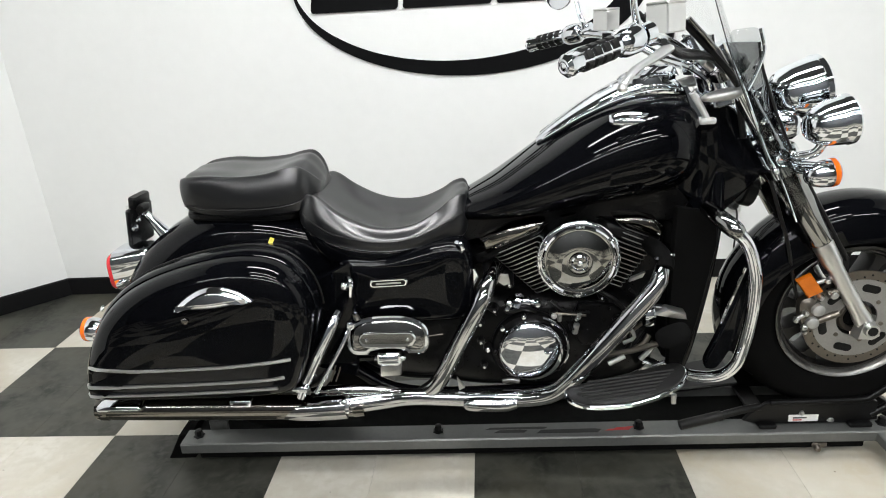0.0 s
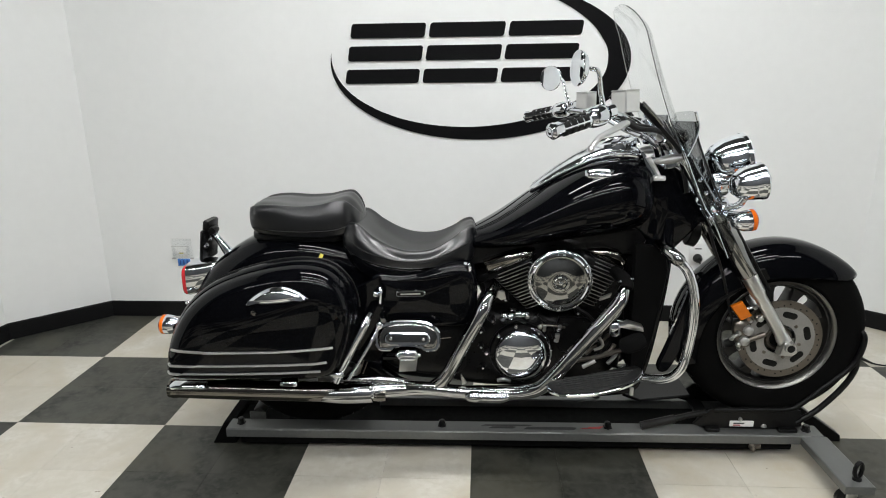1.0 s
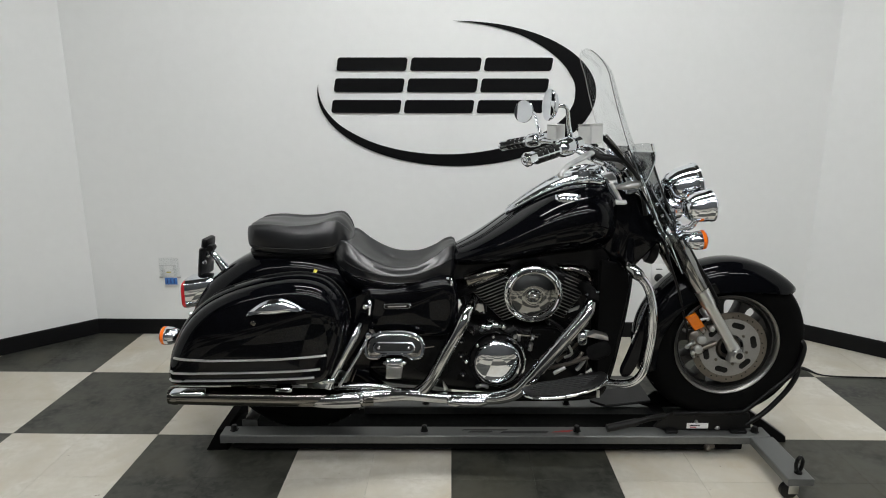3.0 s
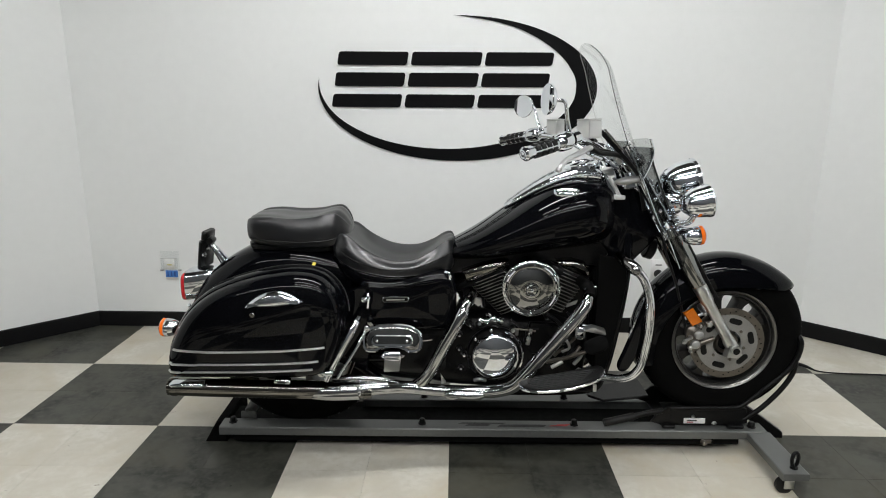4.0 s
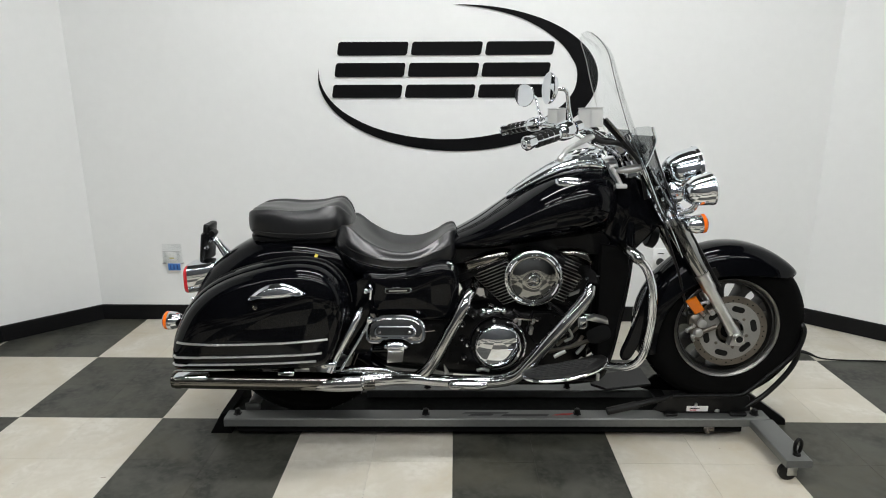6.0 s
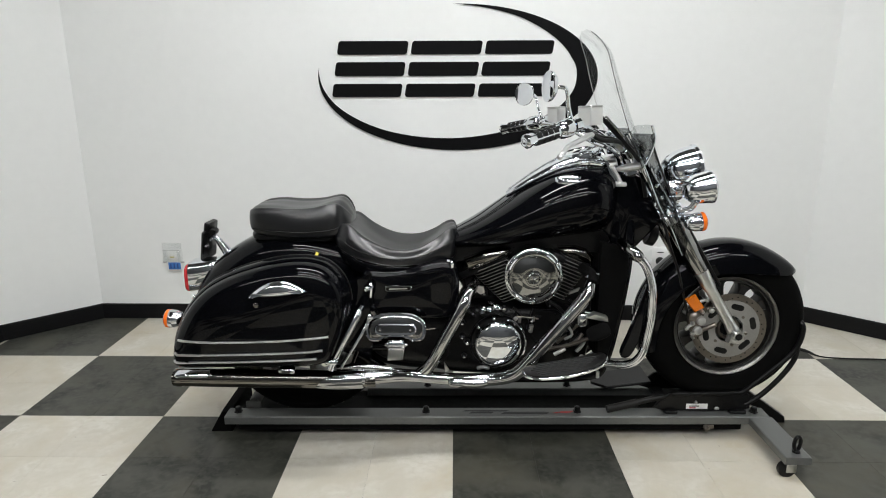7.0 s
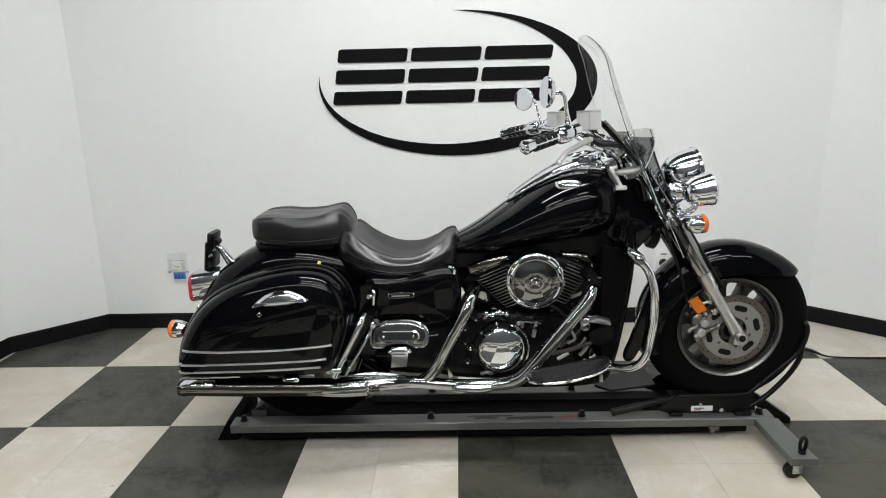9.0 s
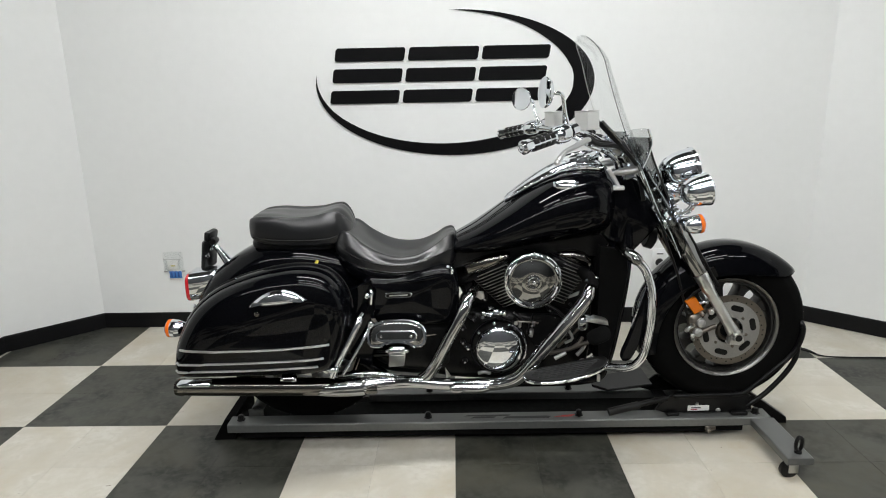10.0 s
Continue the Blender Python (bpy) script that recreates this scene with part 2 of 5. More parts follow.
def tube(pts, r, seg=12, k=6, cap=True, flat=1.0, smooth=True):
    """A swept pipe; r: one radius or one a point."""
    rs = r if isinstance(r, (list, tuple)) else [r] * len(pts)
    P = spline([(*p, q) for p, q in zip(pts, rs)], k) if smooth else [np.array((*p, q), float) for p, q in zip(pts, rs)]
    X = [p[:3] for p in P]
    rings, u = [], None
    for i, p in enumerate(X):
        t = X[min(i + 1, len(X) - 1)] - X[max(i - 1, 0)]
        t = t / (np.linalg.norm(t) + 1e-9)
        if u is None:
            u = basis(t)[1]
        u = u - t * np.dot(u, t)
        u /= np.linalg.norm(u)
        w = np.cross(t, u)
        rings.append([p + P[i][3] * (u * math.cos(s) + flat * w * math.sin(s)) for s in np.linspace(0, 2 * math.pi, seg, endpoint=False)])
    return skin(rings, cap=cap)


def rod(a, b, r, seg=12):
    return tube([a, b], r, seg, smooth=False)


def box(x0, x1, y0, y1, z0, z1, b=0.004):
    """A bevelled block."""
    b = min(b, (x1 - x0) / 2.1, (y1 - y0) / 2.1, (z1 - z0) / 2.1)

    def ring(ins, z):
        return [
            (x0 + ins, y0 + ins + b, z), (x0 + ins + b, y0 + ins, z), (x1 - ins - b, y0 + ins, z), (x1 - ins, y0 + ins + b, z),
            (x1 - ins, y1 - ins - b, z), (x1 - ins - b, y1 - ins, z), (x0 + ins + b, y1 - ins, z), (x0 + ins, y1 - ins - b, z)]
    return skin([ring(b * 0.6, z0), ring(0, z0 + b), ring(0, z1 - b), ring(b * 0.6, z1)])


def moved(data, m):
    v, f = data
    return [tuple(m @ Vector(p)) for p in v], f


def slab(outline, profile, to3=lambda u, v, w: (u, w, v), crown=0.0):
    """A closed outline (u, v) drawn through the steps (inset, depth); to3 lays it into space; crown: how far the last face bulges on."""
    P = [np.array(p, float) for p in outline]
    n = len(P)
    area = sum(P[i][0] * P[(i + 1) % n][1] - P[(i + 1) % n][0] * P[i][1] for i in range(n))
    sgn = 1 if area > 0 else -1
    N = []
    for i in range(n):
        t = P[(i + 1) % n] - P[i - 1]
        t /= np.linalg.norm(t) + 1e-9
        N.append(np.array((-t[1], t[0])) * sgn)
    rings = [[to3(*(P[i] + N[i] * ins), w) for i in range(n)] for ins, w in profile]
    if crown:
        ins, w = profile[-1]
        Q = [P[i] + N[i] * ins for i in range(n)]
        mid = (np.min(Q, axis=0) + np.max(Q, axis=0)) / 2
        rings += [[to3(*(mid + (q - mid) * k), w + crown * (1 - k * k)) for q in Q] for k in (0.9, 0.78, 0.64, 0.48, 0.32, 0.16, 0.04)]
    return skin(rings)


def stadium(cx, cz, w, h, n=8, tilt=0.0):
    r, out = h / 2, []
    for side, base in ((1, -90), (-1, 90)):
        for j in range(n + 1):
            a = radians(base + 180 * j / n)
            out.append((side * (w / 2 - r) + r * math.cos(a), r * math.sin(a)))
    c, s = math.cos(radians(tilt)), math.sin(radians(tilt))
    return [(cx + x * c - z * s, cz + x * s + z * c) for x, z in out]


def oval(cx, cz, w, h, n=28, e=2.0, tilt=0.0):
    out = []
    c0, s0 = math.cos(radians(tilt)), math.sin(radians(tilt))
    for t in np.linspace(0, 2 * math.pi, n, endpoint=False):
        c, s = math.cos(t), math.sin(t)
        x, z = w / 2 * math.copysign(abs(c) ** (2 / e), c), h / 2 * math.copysign(abs(s) ** (2 / e), s)
        out.append((cx + x * c0 - z * s0, cz + x * s0 + z * c0))
    return out


def hull(keys, steps=5, seg=36, e=2.4, yc=0.0):
    """A body along x: keys (x, half width, top, bottom)."""
    rings = []
    for x, hw, top, bot in spline(keys, steps):
        cz, hh = (top + bot) / 2, (top - bot) / 2
        ring = []
        for t in np.linspace(0, 2 * math.pi, seg, endpoint=False):
            c, s = math.cos(t), math.sin(t)
            ring.append((x, yc + hw * math.copysign(abs(c) ** (2 / e), c), cz + hh * math.copysign(abs(s) ** (2 / e), s)))
        rings.append(ring)
    return skin(rings)


def arch(cx, cz, keys, n=11, thick=0.006):
    """A mudguard round (cx, cz): keys (degrees, radius, half width, drop of the sides)."""
    rings = []
    for a, R, hw, drop in spline(keys, 5):
        er = np.array((math.cos(radians(a)), 0, math.sin(radians(a))))
        o = np.array((cx, 0, cz))
        line = []
        for t in np.linspace(-1, 1, n):
            y = hw * math.copysign(abs(math.sin(t * math.pi / 2)) ** 0.9, t)
            line.append((y, R - drop * (1 - math.cos(t * math.pi / 2)) ** 1.4))
        ring = [o + er * r + np.array((0, y, 0)) for y, r in line]
        ring += [o + er * (r - thick) + np.array((0, y * (1 - thick / hw), 0)) for y, r in reversed(line)]
        rings.append(ring)
    return skin(rings)


def flip(data):
    v, f = data
    return [(x, -y, z) for x, y, z in v], [list(reversed(q)) for q in f]


def both(name, data, material, parent, label="", **kw):
    return part(name, data, material, parent, label, **kw), part(name, flip(data), material, parent, label, **kw)


def bolt(at, axis, r=0.007, h=0.006):
    return lathe([(r * 0.2, h), (r * 0.6, h * 0.98), (r * 0.95, h * 0.6), (r, 0), (r, -h)], at, axis, 10)


# ---- the room ----
FOOT = [(-2.093, 1.160), (2.027, 1.147), (2.513, 0.695), (2.64, -1.6), (6.0, -1.6), (6.0, -5.0), (-6.0, -5.0), (-6.0, -1.6), (-2.62, -1.6), (-2.458, 0.80)]
NAMES = ["wall_north", "wall_northeast", "wall_east", "wall_return_east", "wall_shop_east", "wall_south", "wall_shop_west", "wall_return_west", "wall_west", "wall_northwest"]


def wall_piece(a, b, z0, z1, thick, inset=0.0):
    """A wall from a to b (inner face), its thickness outward; corners are mitred a little past the ends."""
    a, b = np.array(a, float), np.array(b, float)
    d = (b - a) / np.linalg.norm(b - a)
    out = np.array((-d[1], d[0]))
    a2, b2 = a + out * inset, b + out * inset
    ea, eb = a2 - d * thick * 0.35 + out * thick, b2 + d * thick * 0.35 + out * thick
    q = [a2, b2, eb, ea]
    v = [(p[0], p[1], z) for z in (z0, z1) for p in q]
    return v, [[0, 1, 2, 3], [4, 5, 6, 7], [0, 1, 5, 4], [1, 2, 6, 5], [2, 3, 7, 6], [3, 0, 4, 7]]


for i, nm in enumerate(NAMES):
    a, b = FOOT[i], FOOT[(i + 1) % len(FOOT)]
    bay = i in (0, 1, 2, 8, 9)
    thing(nm, wall_piece(a, b, 0, CEIL, 0.14), WALL if bay else SHOPWALL,
          "smooth white painted showroom wall" if bay else "plain dark brown-grey painted shop wall", "wall", "structure", smooth=False)
    if bay:
        d = Vector((b[0] - a[0], b[1] - a[1])).normalized()
        nrm = Vector((d.y, -d.x))
        ln = (Vector(b) - Vector(a)).length
        prof = [(0.0, 0.0), (0.006, 0.0), (0.006, 0.084), (0.004, 0.089), (0.0, 0.091)]
        rings = []
        for s in (0.001, ln - 0.001):
            o = Vector(a) + d * s
            rings.append([(o.x + nrm.x * (w + 0.001), o.y + nrm.y * (w + 0.001), z + 0.002) for w, z in prof])
        thing("baseboard", skin(rings), BASE, "black rubber cove base along the white wall", "baseboard", "structure", smooth=False)

thing("ceiling", box(-6.3, 6.3, -5.3, 1.5, CEIL, CEIL + 0.1), CEILING, "plain dark painted shop ceiling", "ceiling", "structure", smooth=False)


# ---- ceiling lights ----
def ceiling_light(half, label, group):
    """A housing under the ceiling with a glowing diffuser of this half width."""
    e = empty("ceiling_light", (0, 0, 0), label, "ceiling light", group)
    h = half + 0.05
    part("housing", slab([(-h - 0.05, 0.0), (h + 0.05, 0.0), (h, -0.05), (-h, -0.05)], [(0, -0.62), (0, 0.62)], lambda u, v, w: (w, u, v)), LOUVRE, e, smooth=False)
    part("diffuser", slab([(-half, -0.050), (half, -0.050), (half - 0.004, -0.062), (half * 0.5, -0.067), (-half * 0.5, -0.067), (0.004 - half, -0.062)], [(0.004, -0.6), (0, -0.595), (0, 0.595), (0.004, 0.6)], lambda u, v, w: (w, u, v)), TUBE, e, "glowing white diffuser")
    return e


def hang(first, spots):
    first.matrix_basis = pose(spots[0][0], spots[0][1], CEIL - 0.002)
    for x, y in spots[1:]:
        copy_thing(first, pose(x, y, CEIL - 0.002))


hang(ceiling_light(0.048, "white steel strip fixture with a glowing diffuser under the ceiling", "strip lights"),
     [(-3.2, -3.95), (-2.0, -4.2), (-0.75, -4.2), (0.5, -4.2), (1.8, -4.2), (3.1, -3.6), (-0.65, -3.0), (0.5, -3.0), (1.65, -3.0), (-0.5, -1.9), (0.75, -1.9)])
hang(ceiling_light(0.085, "wide white steel fixture with a glowing diffuser above the motorcycle", "wide lights"),
     [(-0.47, -0.38), (0.72, -0.38)])

# ---- on the wall ----
WY = 1.1480      # just inside the wall behind the sign
ONWALL = Matrix.Translation((0.0150, 0, -0.0040)) @ Matrix.Diagonal((1.0062, 1, 1.0062, 1))


def wall_sheet(outline, thick=0.0012):
    return slab(outline, [(0, WY - 0.0005), (0, WY - thick)])


def swoosh():
    """The open oval ring: thin at both tips, widest at the lower right."""
    cx, cz, rx, rz = 0.005, 1.382, 0.747, 0.383
    outer, inner = [], []
    n = 96
    for i in range(n + 1):
        s = i / n
        a = radians(172 + (452 - 172) * s)
        w = float(np.interp(s, (0, 0.08, 0.164, 0.35, 0.5, 0.6, 0.671, 0.75, 0.83, 0.9, 1), (0, 0.022, 0.042, 0.066, 0.090, 0.106, 0.113, 0.098, 0.062, 0.028, 0)))
        c, sn = math.cos(a), math.sin(a)
        rv = rz * (0.968 if sn > 0 else 1.008)
        outer.append((cx + rx * c, cz + rv * sn))
        inner.append((cx + (rx - w) * c, cz + (rv - w) * sn))
    v, f = [], []
    for y in (WY - 0.0005, WY - 0.0012):
        for p, q in zip(outer, inner):
            v += [(p[0], y, p[1]), (q[0], y, q[1])]
    m = 2 * (n + 1)
    for o in (0, m):
        f += [[o + 2 * i, o + 2 * i + 1, o + 2 * i + 3, o + 2 * i + 2] for i in range(n)]
    return v, f


sign = empty("wall_sign", (0, 0, 0), "black vinyl oval swoosh round three stacks of slanted bars", "wall sign")
sign.matrix_basis = ONWALL
part("swoosh", swoosh(), VINYL, sign, smooth=False)


def slanted_bar(x0, x1, z0, z1, slant=0.165, r=0.014):
    """A flat bar with rounded corners, sheared to the right."""
    pts = []
    for cx, cz, a in ((x1 - r, z1 - r, 0), (x0 + r, z1 - r, 90), (x0 + r, z0 + r, 180), (x1 - r, z0 + r, 270)):
        pts += [(cx + r * math.cos(radians(a + k * 22.5)), cz + r * math.sin(radians(a + k * 22.5))) for k in range(5)]
    return wall_sheet([(u + (v - 1.281) * slant, v) for u, v in pts])


for x0, x1 in ((-0.672, -0.300), (-0.280, 0.092), (0.112, 0.470)):
    for z0, z1 in ((1.281, 1.350), (1.390, 1.462), (1.500, 1.569)):
        part("bar", slanted_bar(x0, x1, z0, z1), VINYL, sign, smooth=False)

holder = empty("leaflet_holder", (0, 0, 0), "clear acrylic leaflet holder with a blue card on the white wall", "leaflet holder")
hx0, hx1, hz0, hz1 = -1.690, -1.578, 0.350, 0.466
HY = WY + 0.008
part("back_panel", box(hx0, hx1, HY - 0.004, HY - 0.001, hz0, hz1, 0.001), SHEET, holder, "clear acrylic back")
part("rim", tube([(hx0, HY - 0.006, hz1), (hx0, HY - 0.006, hz0), (hx1, HY - 0.006, hz0), (hx1, HY - 0.006, hz1), (hx0, HY - 0.006, hz1)], 0.0012, 6, smooth=False), LOUVRE, holder, "thin grey rim")
part("front_panel", box(hx0 + 0.006, hx1 - 0.006, HY - 0.026, HY - 0.023, hz0, hz0 + 0.075, 0.001), SHEET, holder, "clear acrylic front pocket")
part("front_edge", rod((hx0 + 0.006, HY - 0.025, hz0 + 0.075), (hx1 - 0.006, HY - 0.025, hz0 + 0.075), 0.0014, 6), CARRIER, holder)
part("leaflet", box(hx0 + 0.022, hx1 - 0.030, HY - 0.012, HY - 0.009, hz0 + 0.004, hz0 + 0.070, 0.0005), PAPER, holder, "white leaflet")
part("leaflet_bar", box(hx0 + 0.040, hx1 - 0.046, HY - 0.0128, HY - 0.0118, hz0 + 0.030, hz0 + 0.036, 0.0003), YELLOW, holder, "small yellow print")
for x in (hx0 + 0.004, hx1 - 0.004):
    part("corner_clip", box(x - 0.010, x + 0.010, HY - 0.010, HY - 0.002, hz0 - 0.004, hz0 + 0.004, 0.001), CARRIER, holder, "grey corner clip")
part("card", box(hx0 + 0.024, hx1 - 0.012, HY - 0.010, HY - 0.006, 0.298, 0.352, 0.001), PAPER, holder, "white card with a blue print")
part("card_print", box(hx0 + 0.026, hx1 - 0.014, HY - 0.0108, HY - 0.0098, 0.308, 0.350, 0.0004), BLUE, holder, "blue printed field")
for k in range(3):
    part("print_bar", box(hx0 + 0.036 + 0.020 * k, hx0 + 0.044 + 0.020 * k, HY - 0.0114, HY - 0.0106, 0.315, 0.344, 0.0003), NAVY, holder, "dark blue printed bar")

outlet = empty("wall_outlet", (0, 0, 0), "white wall outlet with a black plug on the white wall", "wall outlet")
part("cover_plate", box(1.140, 1.222, WY - 0.004, WY + 0.004, 0.325, 0.445, 0.002), LOUVRE, outlet, "white cover plate")
part("plug", lathe([(0.0005, 0.034), (0.012, 0.033), (0.021, 0.022), (0.024, 0.0)], (1.184, WY - 0.004, 0.364), (0, -1, 0), 18), RUBBER, outlet, "black round plug")
part("plug_lead", tube([(1.184, WY - 0.030, 0.362), (1.192, WY - 0.040, 0.335), (1.20, WY - 0.032, 0.27), (1.205, WY - 0.02, 0.12), (1.21, WY - 0.03, 0.012)], 0.0045, 8), RUBBER, outlet, "thin black lead")
for z in (0.415, 0.352):
    part("socket_slot", box(1.166, 1.202, WY - 0.0052, WY - 0.0036, z - 0.003, z + 0.003, 0.0004), GREYINK, outlet, "dark socket slots")

plug = [(1.60, 0.80, 0.012), (1.80, 0.70, 0.012), (1.86, 0.625, 0.007), (1.98, 0.605, 0.005), (2.16, 0.595, 0.005), (2.44, 0.55, 0.005)]
thing("power_cord", tube(plug, [0.010, 0.009, 0.004, 0.004, 0.004, 0.004], 8), RUBBER, "thin black power cord lying on the tiles", "cord")

# ---- the dolly that carries the motorcycle ----
YAW = 0.7
dolly = empty("motorcycle_dolly", Matrix.Translation((0.0192, 0.0203, -0.004)) @ Matrix.Scale(1.0101, 4) @ pose(0, 0, 0, 0, 0, YAW), "grey steel motorcycle dolly with casters and a black wheel chock", "dolly")
RT = 0.10       # rail top


def rail(y0, y1, x0, x1, lip=-1):
    """An inverted channel of 4 mm sheet."""
    t, h = 0.004, 0.032
    sec = [(y0, RT - h), (y0, RT - 0.004), (y0 + 0.004, RT), (y1 - 0.004, RT), (y1, RT - 0.004), (y1, RT - h), (y1 - t, RT - h), (y1 - t, RT - t), (y0 + t, RT - t), (y0 + t, RT - h)]
    return skin([[(x, y, z) for y, z in sec] for x in (x0, x1)])


part("front_rail", rail(-0.182, -0.108, -0.905, 1.195), GALV, dolly, smooth=False)
part("back_rail", rail(0.052, 0.14, -0.380, 1.195), GALV, dolly, smooth=False)
part("rear_roller", merged(lathe([(0.006, -0.07), (0.019, -0.068), (0.022, -0.05), (0.022, 0.05), (0.019, 0.068), (0.006, 0.07)], (-0.815, -0.02, 0.112), (0, 1, 0), 18), box(-0.845, -0.785, -0.100, -0.092, 0.070, 0.122, 0.003)), PLATE, dolly, "grey rear stop roller")
part("tray", box(-0.90, 1.10, -0.107, 0.051, 0.060, 0.070, 0.003), TRAY, dolly, "dull grey recessed wheel tray", smooth=False)
# matte black block added to give the shade in the gap below the rails
part("under_frame", box(-0.86, 1.10, -0.165, 0.12, 0.035, 0.058, 0.003), MATTE, dolly, smooth=False)
part("end_bar", slab([(-0.985, 0.004), (-0.90, 0.004), (-0.90, 0.092), (-0.935, 0.092)], [(0.003, -0.125), (0, -0.121), (0, 0.15), (0.003, 0.154)]), MATTE, dolly, "black sloping end bar", smooth=False)
for y0, y1 in ((-0.456, -0.178), (0.145, 0.40)):
    part("cross_arm", slab([(1.118, RT - 0.030), (1.118, RT - 0.006), (1.122, RT - 0.004), (1.204, RT - 0.004), (1.208, RT - 0.006), (1.208, RT - 0.030)], [(0, y0), (0, y1)]), GALV, dolly, smooth=False)
for x, y in ((1.150, -0.418), (1.165, 0.36), (-0.80, -0.10), (-0.80, 0.09)):
    c = part("caster", merged(lathe([(0.022, 0), (0.022, 0.006)], (x, y, RT - 0.036), (0, 0, 1), 14), box(x - 0.012, x + 0.022, y + 0.014, y + 0.018, 0.025, RT - 0.034, 0.001), box(x - 0.012, x + 0.022, y - 0.018, y - 0.014, 0.025, RT - 0.034, 0.001)), ALLOY, dolly, "zinc swivel caster")
    part("wheel", lathe([(0.006, -0.012), (0.026, -0.012), (0.031, -0.008), (0.031, 0.008), (0.026, 0.012), (0.006, 0.012)], (x - 0.004, y, 0.032), (0, 1, 0), 20), RUBBER, c, "black caster wheel")
ringpts = [(1.172 + 0.013 * math.cos(a), -0.418 + 0.004 * math.cos(a), 0.130 + 0.026 * math.sin(a)) for a in np.linspace(0, 2 * math.pi, 17)]
part("tie_ring", tube(ringpts, 0.0065, 8, 2), BLACK, dolly, "black steel tie-down ring")
part("ring_foot", bolt((1.172, -0.418, RT - 0.004), (0, 0, 1), 0.014, 0.01), BLACK, dolly)
for x, y in ((-0.862, -0.14), (-0.126, -0.14), (0.464, -0.14), (1.15, -0.145), (-0.126, 0.085), (0.464, 0.085)):
    part("bolt_head", lathe([(0.002, 0.022), (0.010, 0.021), (0.012, 0.016), (0.012, 0.004), (0.017, 0.003), (0.017, 0)], (x, y, RT), (0, 0, 1), 6), BLACK, dolly, "black bolt head", smooth=False)
part("latch_bolt", bolt((0.955, -0.19, RT - 0.045), (0, -1, 0), 0.010, 0.012), STEEL, dolly, "zinc bolt")
part("latch", box(0.945, 0.985, -0.186, -0.180, RT - 0.05, RT - 0.034, 0.002), STEEL, dolly)
for x0, x1, yy, h, m in ((0.015, 0.20, -0.135, 0.005, GREYINK), (0.04, 0.14, -0.149, 0.007, GREYINK), (0.165, 0.355, -0.152, 0.009, GREYINK), (0.365, 0.40, -0.150, 0.004, REDINK), (0.385, 0.445, -0.146, 0.007, REDINK), (0.42, 0.47, -0.139, 0.003, REDINK)):
    part("decal_bar", slab([(x0, yy - h), (x1 - 0.012, yy - h), (x1, yy + h * 0.6), (x1 - 0.02, yy + h), (x0 + 0.015, yy + h * 0.8)], [(0, RT + 0.0003), (0.0005, RT + 0.001)], lambda u, v, w: (u, v, w)), m, dolly, "worn printed decal bar", smooth=False)

# the chock
for s in (-1, 1):
    y = -0.045 + s * 0.095
    out = [(0.760, 0.118), (0.775, 0.140), (0.818, 0.177), (0.86, 0.181), (1.095, 0.186), (1.125, 0.175), (1.135, 0.115), (1.06, 0.105), (0.80, 0.105)]
    part("chock_side", slab(out, [(0.002, y - 0.006), (0, y - 0.003), (0, y + 0.003), (0.002, y + 0.006)]), BLACK, dolly, "black chock side plate", smooth=False)
    part("chock_hoop", tube([(0.83, y, 0.174), (0.98, y, 0.177), (1.085, y, 0.180), (1.119, y, 0.198), (1.19, y, 0.264), (1.254, y, 0.325), (1.288, y, 0.375), (1.300, y, 0.435), (1.293, y - s * 0.01, 0.466), (1.280, y - s * 0.06, 0.474)], 0.010, 10), BLACK, dolly, "black bent tube hoop")
    part("chock_strut", tube([(1.115, y, 0.128), (1.135, y, 0.142), (1.183, y, 0.180), (1.235, y, 0.240), (1.268, y, 0.290), (1.286, y, 0.335), (1.288, y, 0.372)], 0.010, 10), BLACK, dolly)
part("hoop_bar", rod((1.280, -0.09, 0.474), (1.280, 0.0, 0.474), 0.010), BLACK, dolly)
part("rear_strut", slab([(1.10, 0.14), (1.14, 0.165), (1.325, 0.030), (1.328, 0.004), (1.295, 0.004)], [(0.002, -0.06), (0, -0.056), (0, -0.02), (0.002, -0.016)]), BLACK, dolly, "black angled brace", smooth=False)
part("lever", tube([(0.80, -0.145, 0.166), (0.74, -0.152, 0.158), (0.66, -0.162, 0.142), (0.58, -0.170, 0.128)], 0.011, 10), BLACK, dolly, "black lever with a rubber grip")
part("lever_grip", rod((0.572, -0.171, 0.1265), (0.69, -0.158, 0.148), 0.0145, 12), RUBBER, dolly)
part("cradle_plate", slab([(0.55, 0.0), (0.60, 0.055), (0.78, 0.075), (0.78, -0.075), (0.60, -0.075), (0.55, -0.02)], [(0.002, 0), (0, 0.003), (0, 0.008), (0.002, 0.011)], lambda u, v, w: (u, v + 0.04, 0.165 + w + (u - 0.78) * 0.12)), BLACK, dolly, "black steel tilting cradle plate", smooth=False)
part("chock_foot", box(0.80, 0.85, -0.165, 0.05, RT, 0.113, 0.004), BLACK, dolly, smooth=False)
part("chock_foot", box(1.05, 1.115, -0.165, 0.05, RT, 0.113, 0.004), BLACK, dolly, smooth=False)
part("label_plate", box(0.885, 0.968, -0.1495, -0.1465, 0.115, 0.137, 0.001), PAPER, dolly, "white label plate", smooth=False)
for x0, x1, z in ((0.897, 0.922, 0.121), (0.897, 0.935, 0.128)):
    part("label_bar", box(x0, x1, -0.1505, -0.1493, z - 0.002, z + 0.002, 0.0003), REDINK if z < 0.125 else GREYINK, dolly, smooth=False)
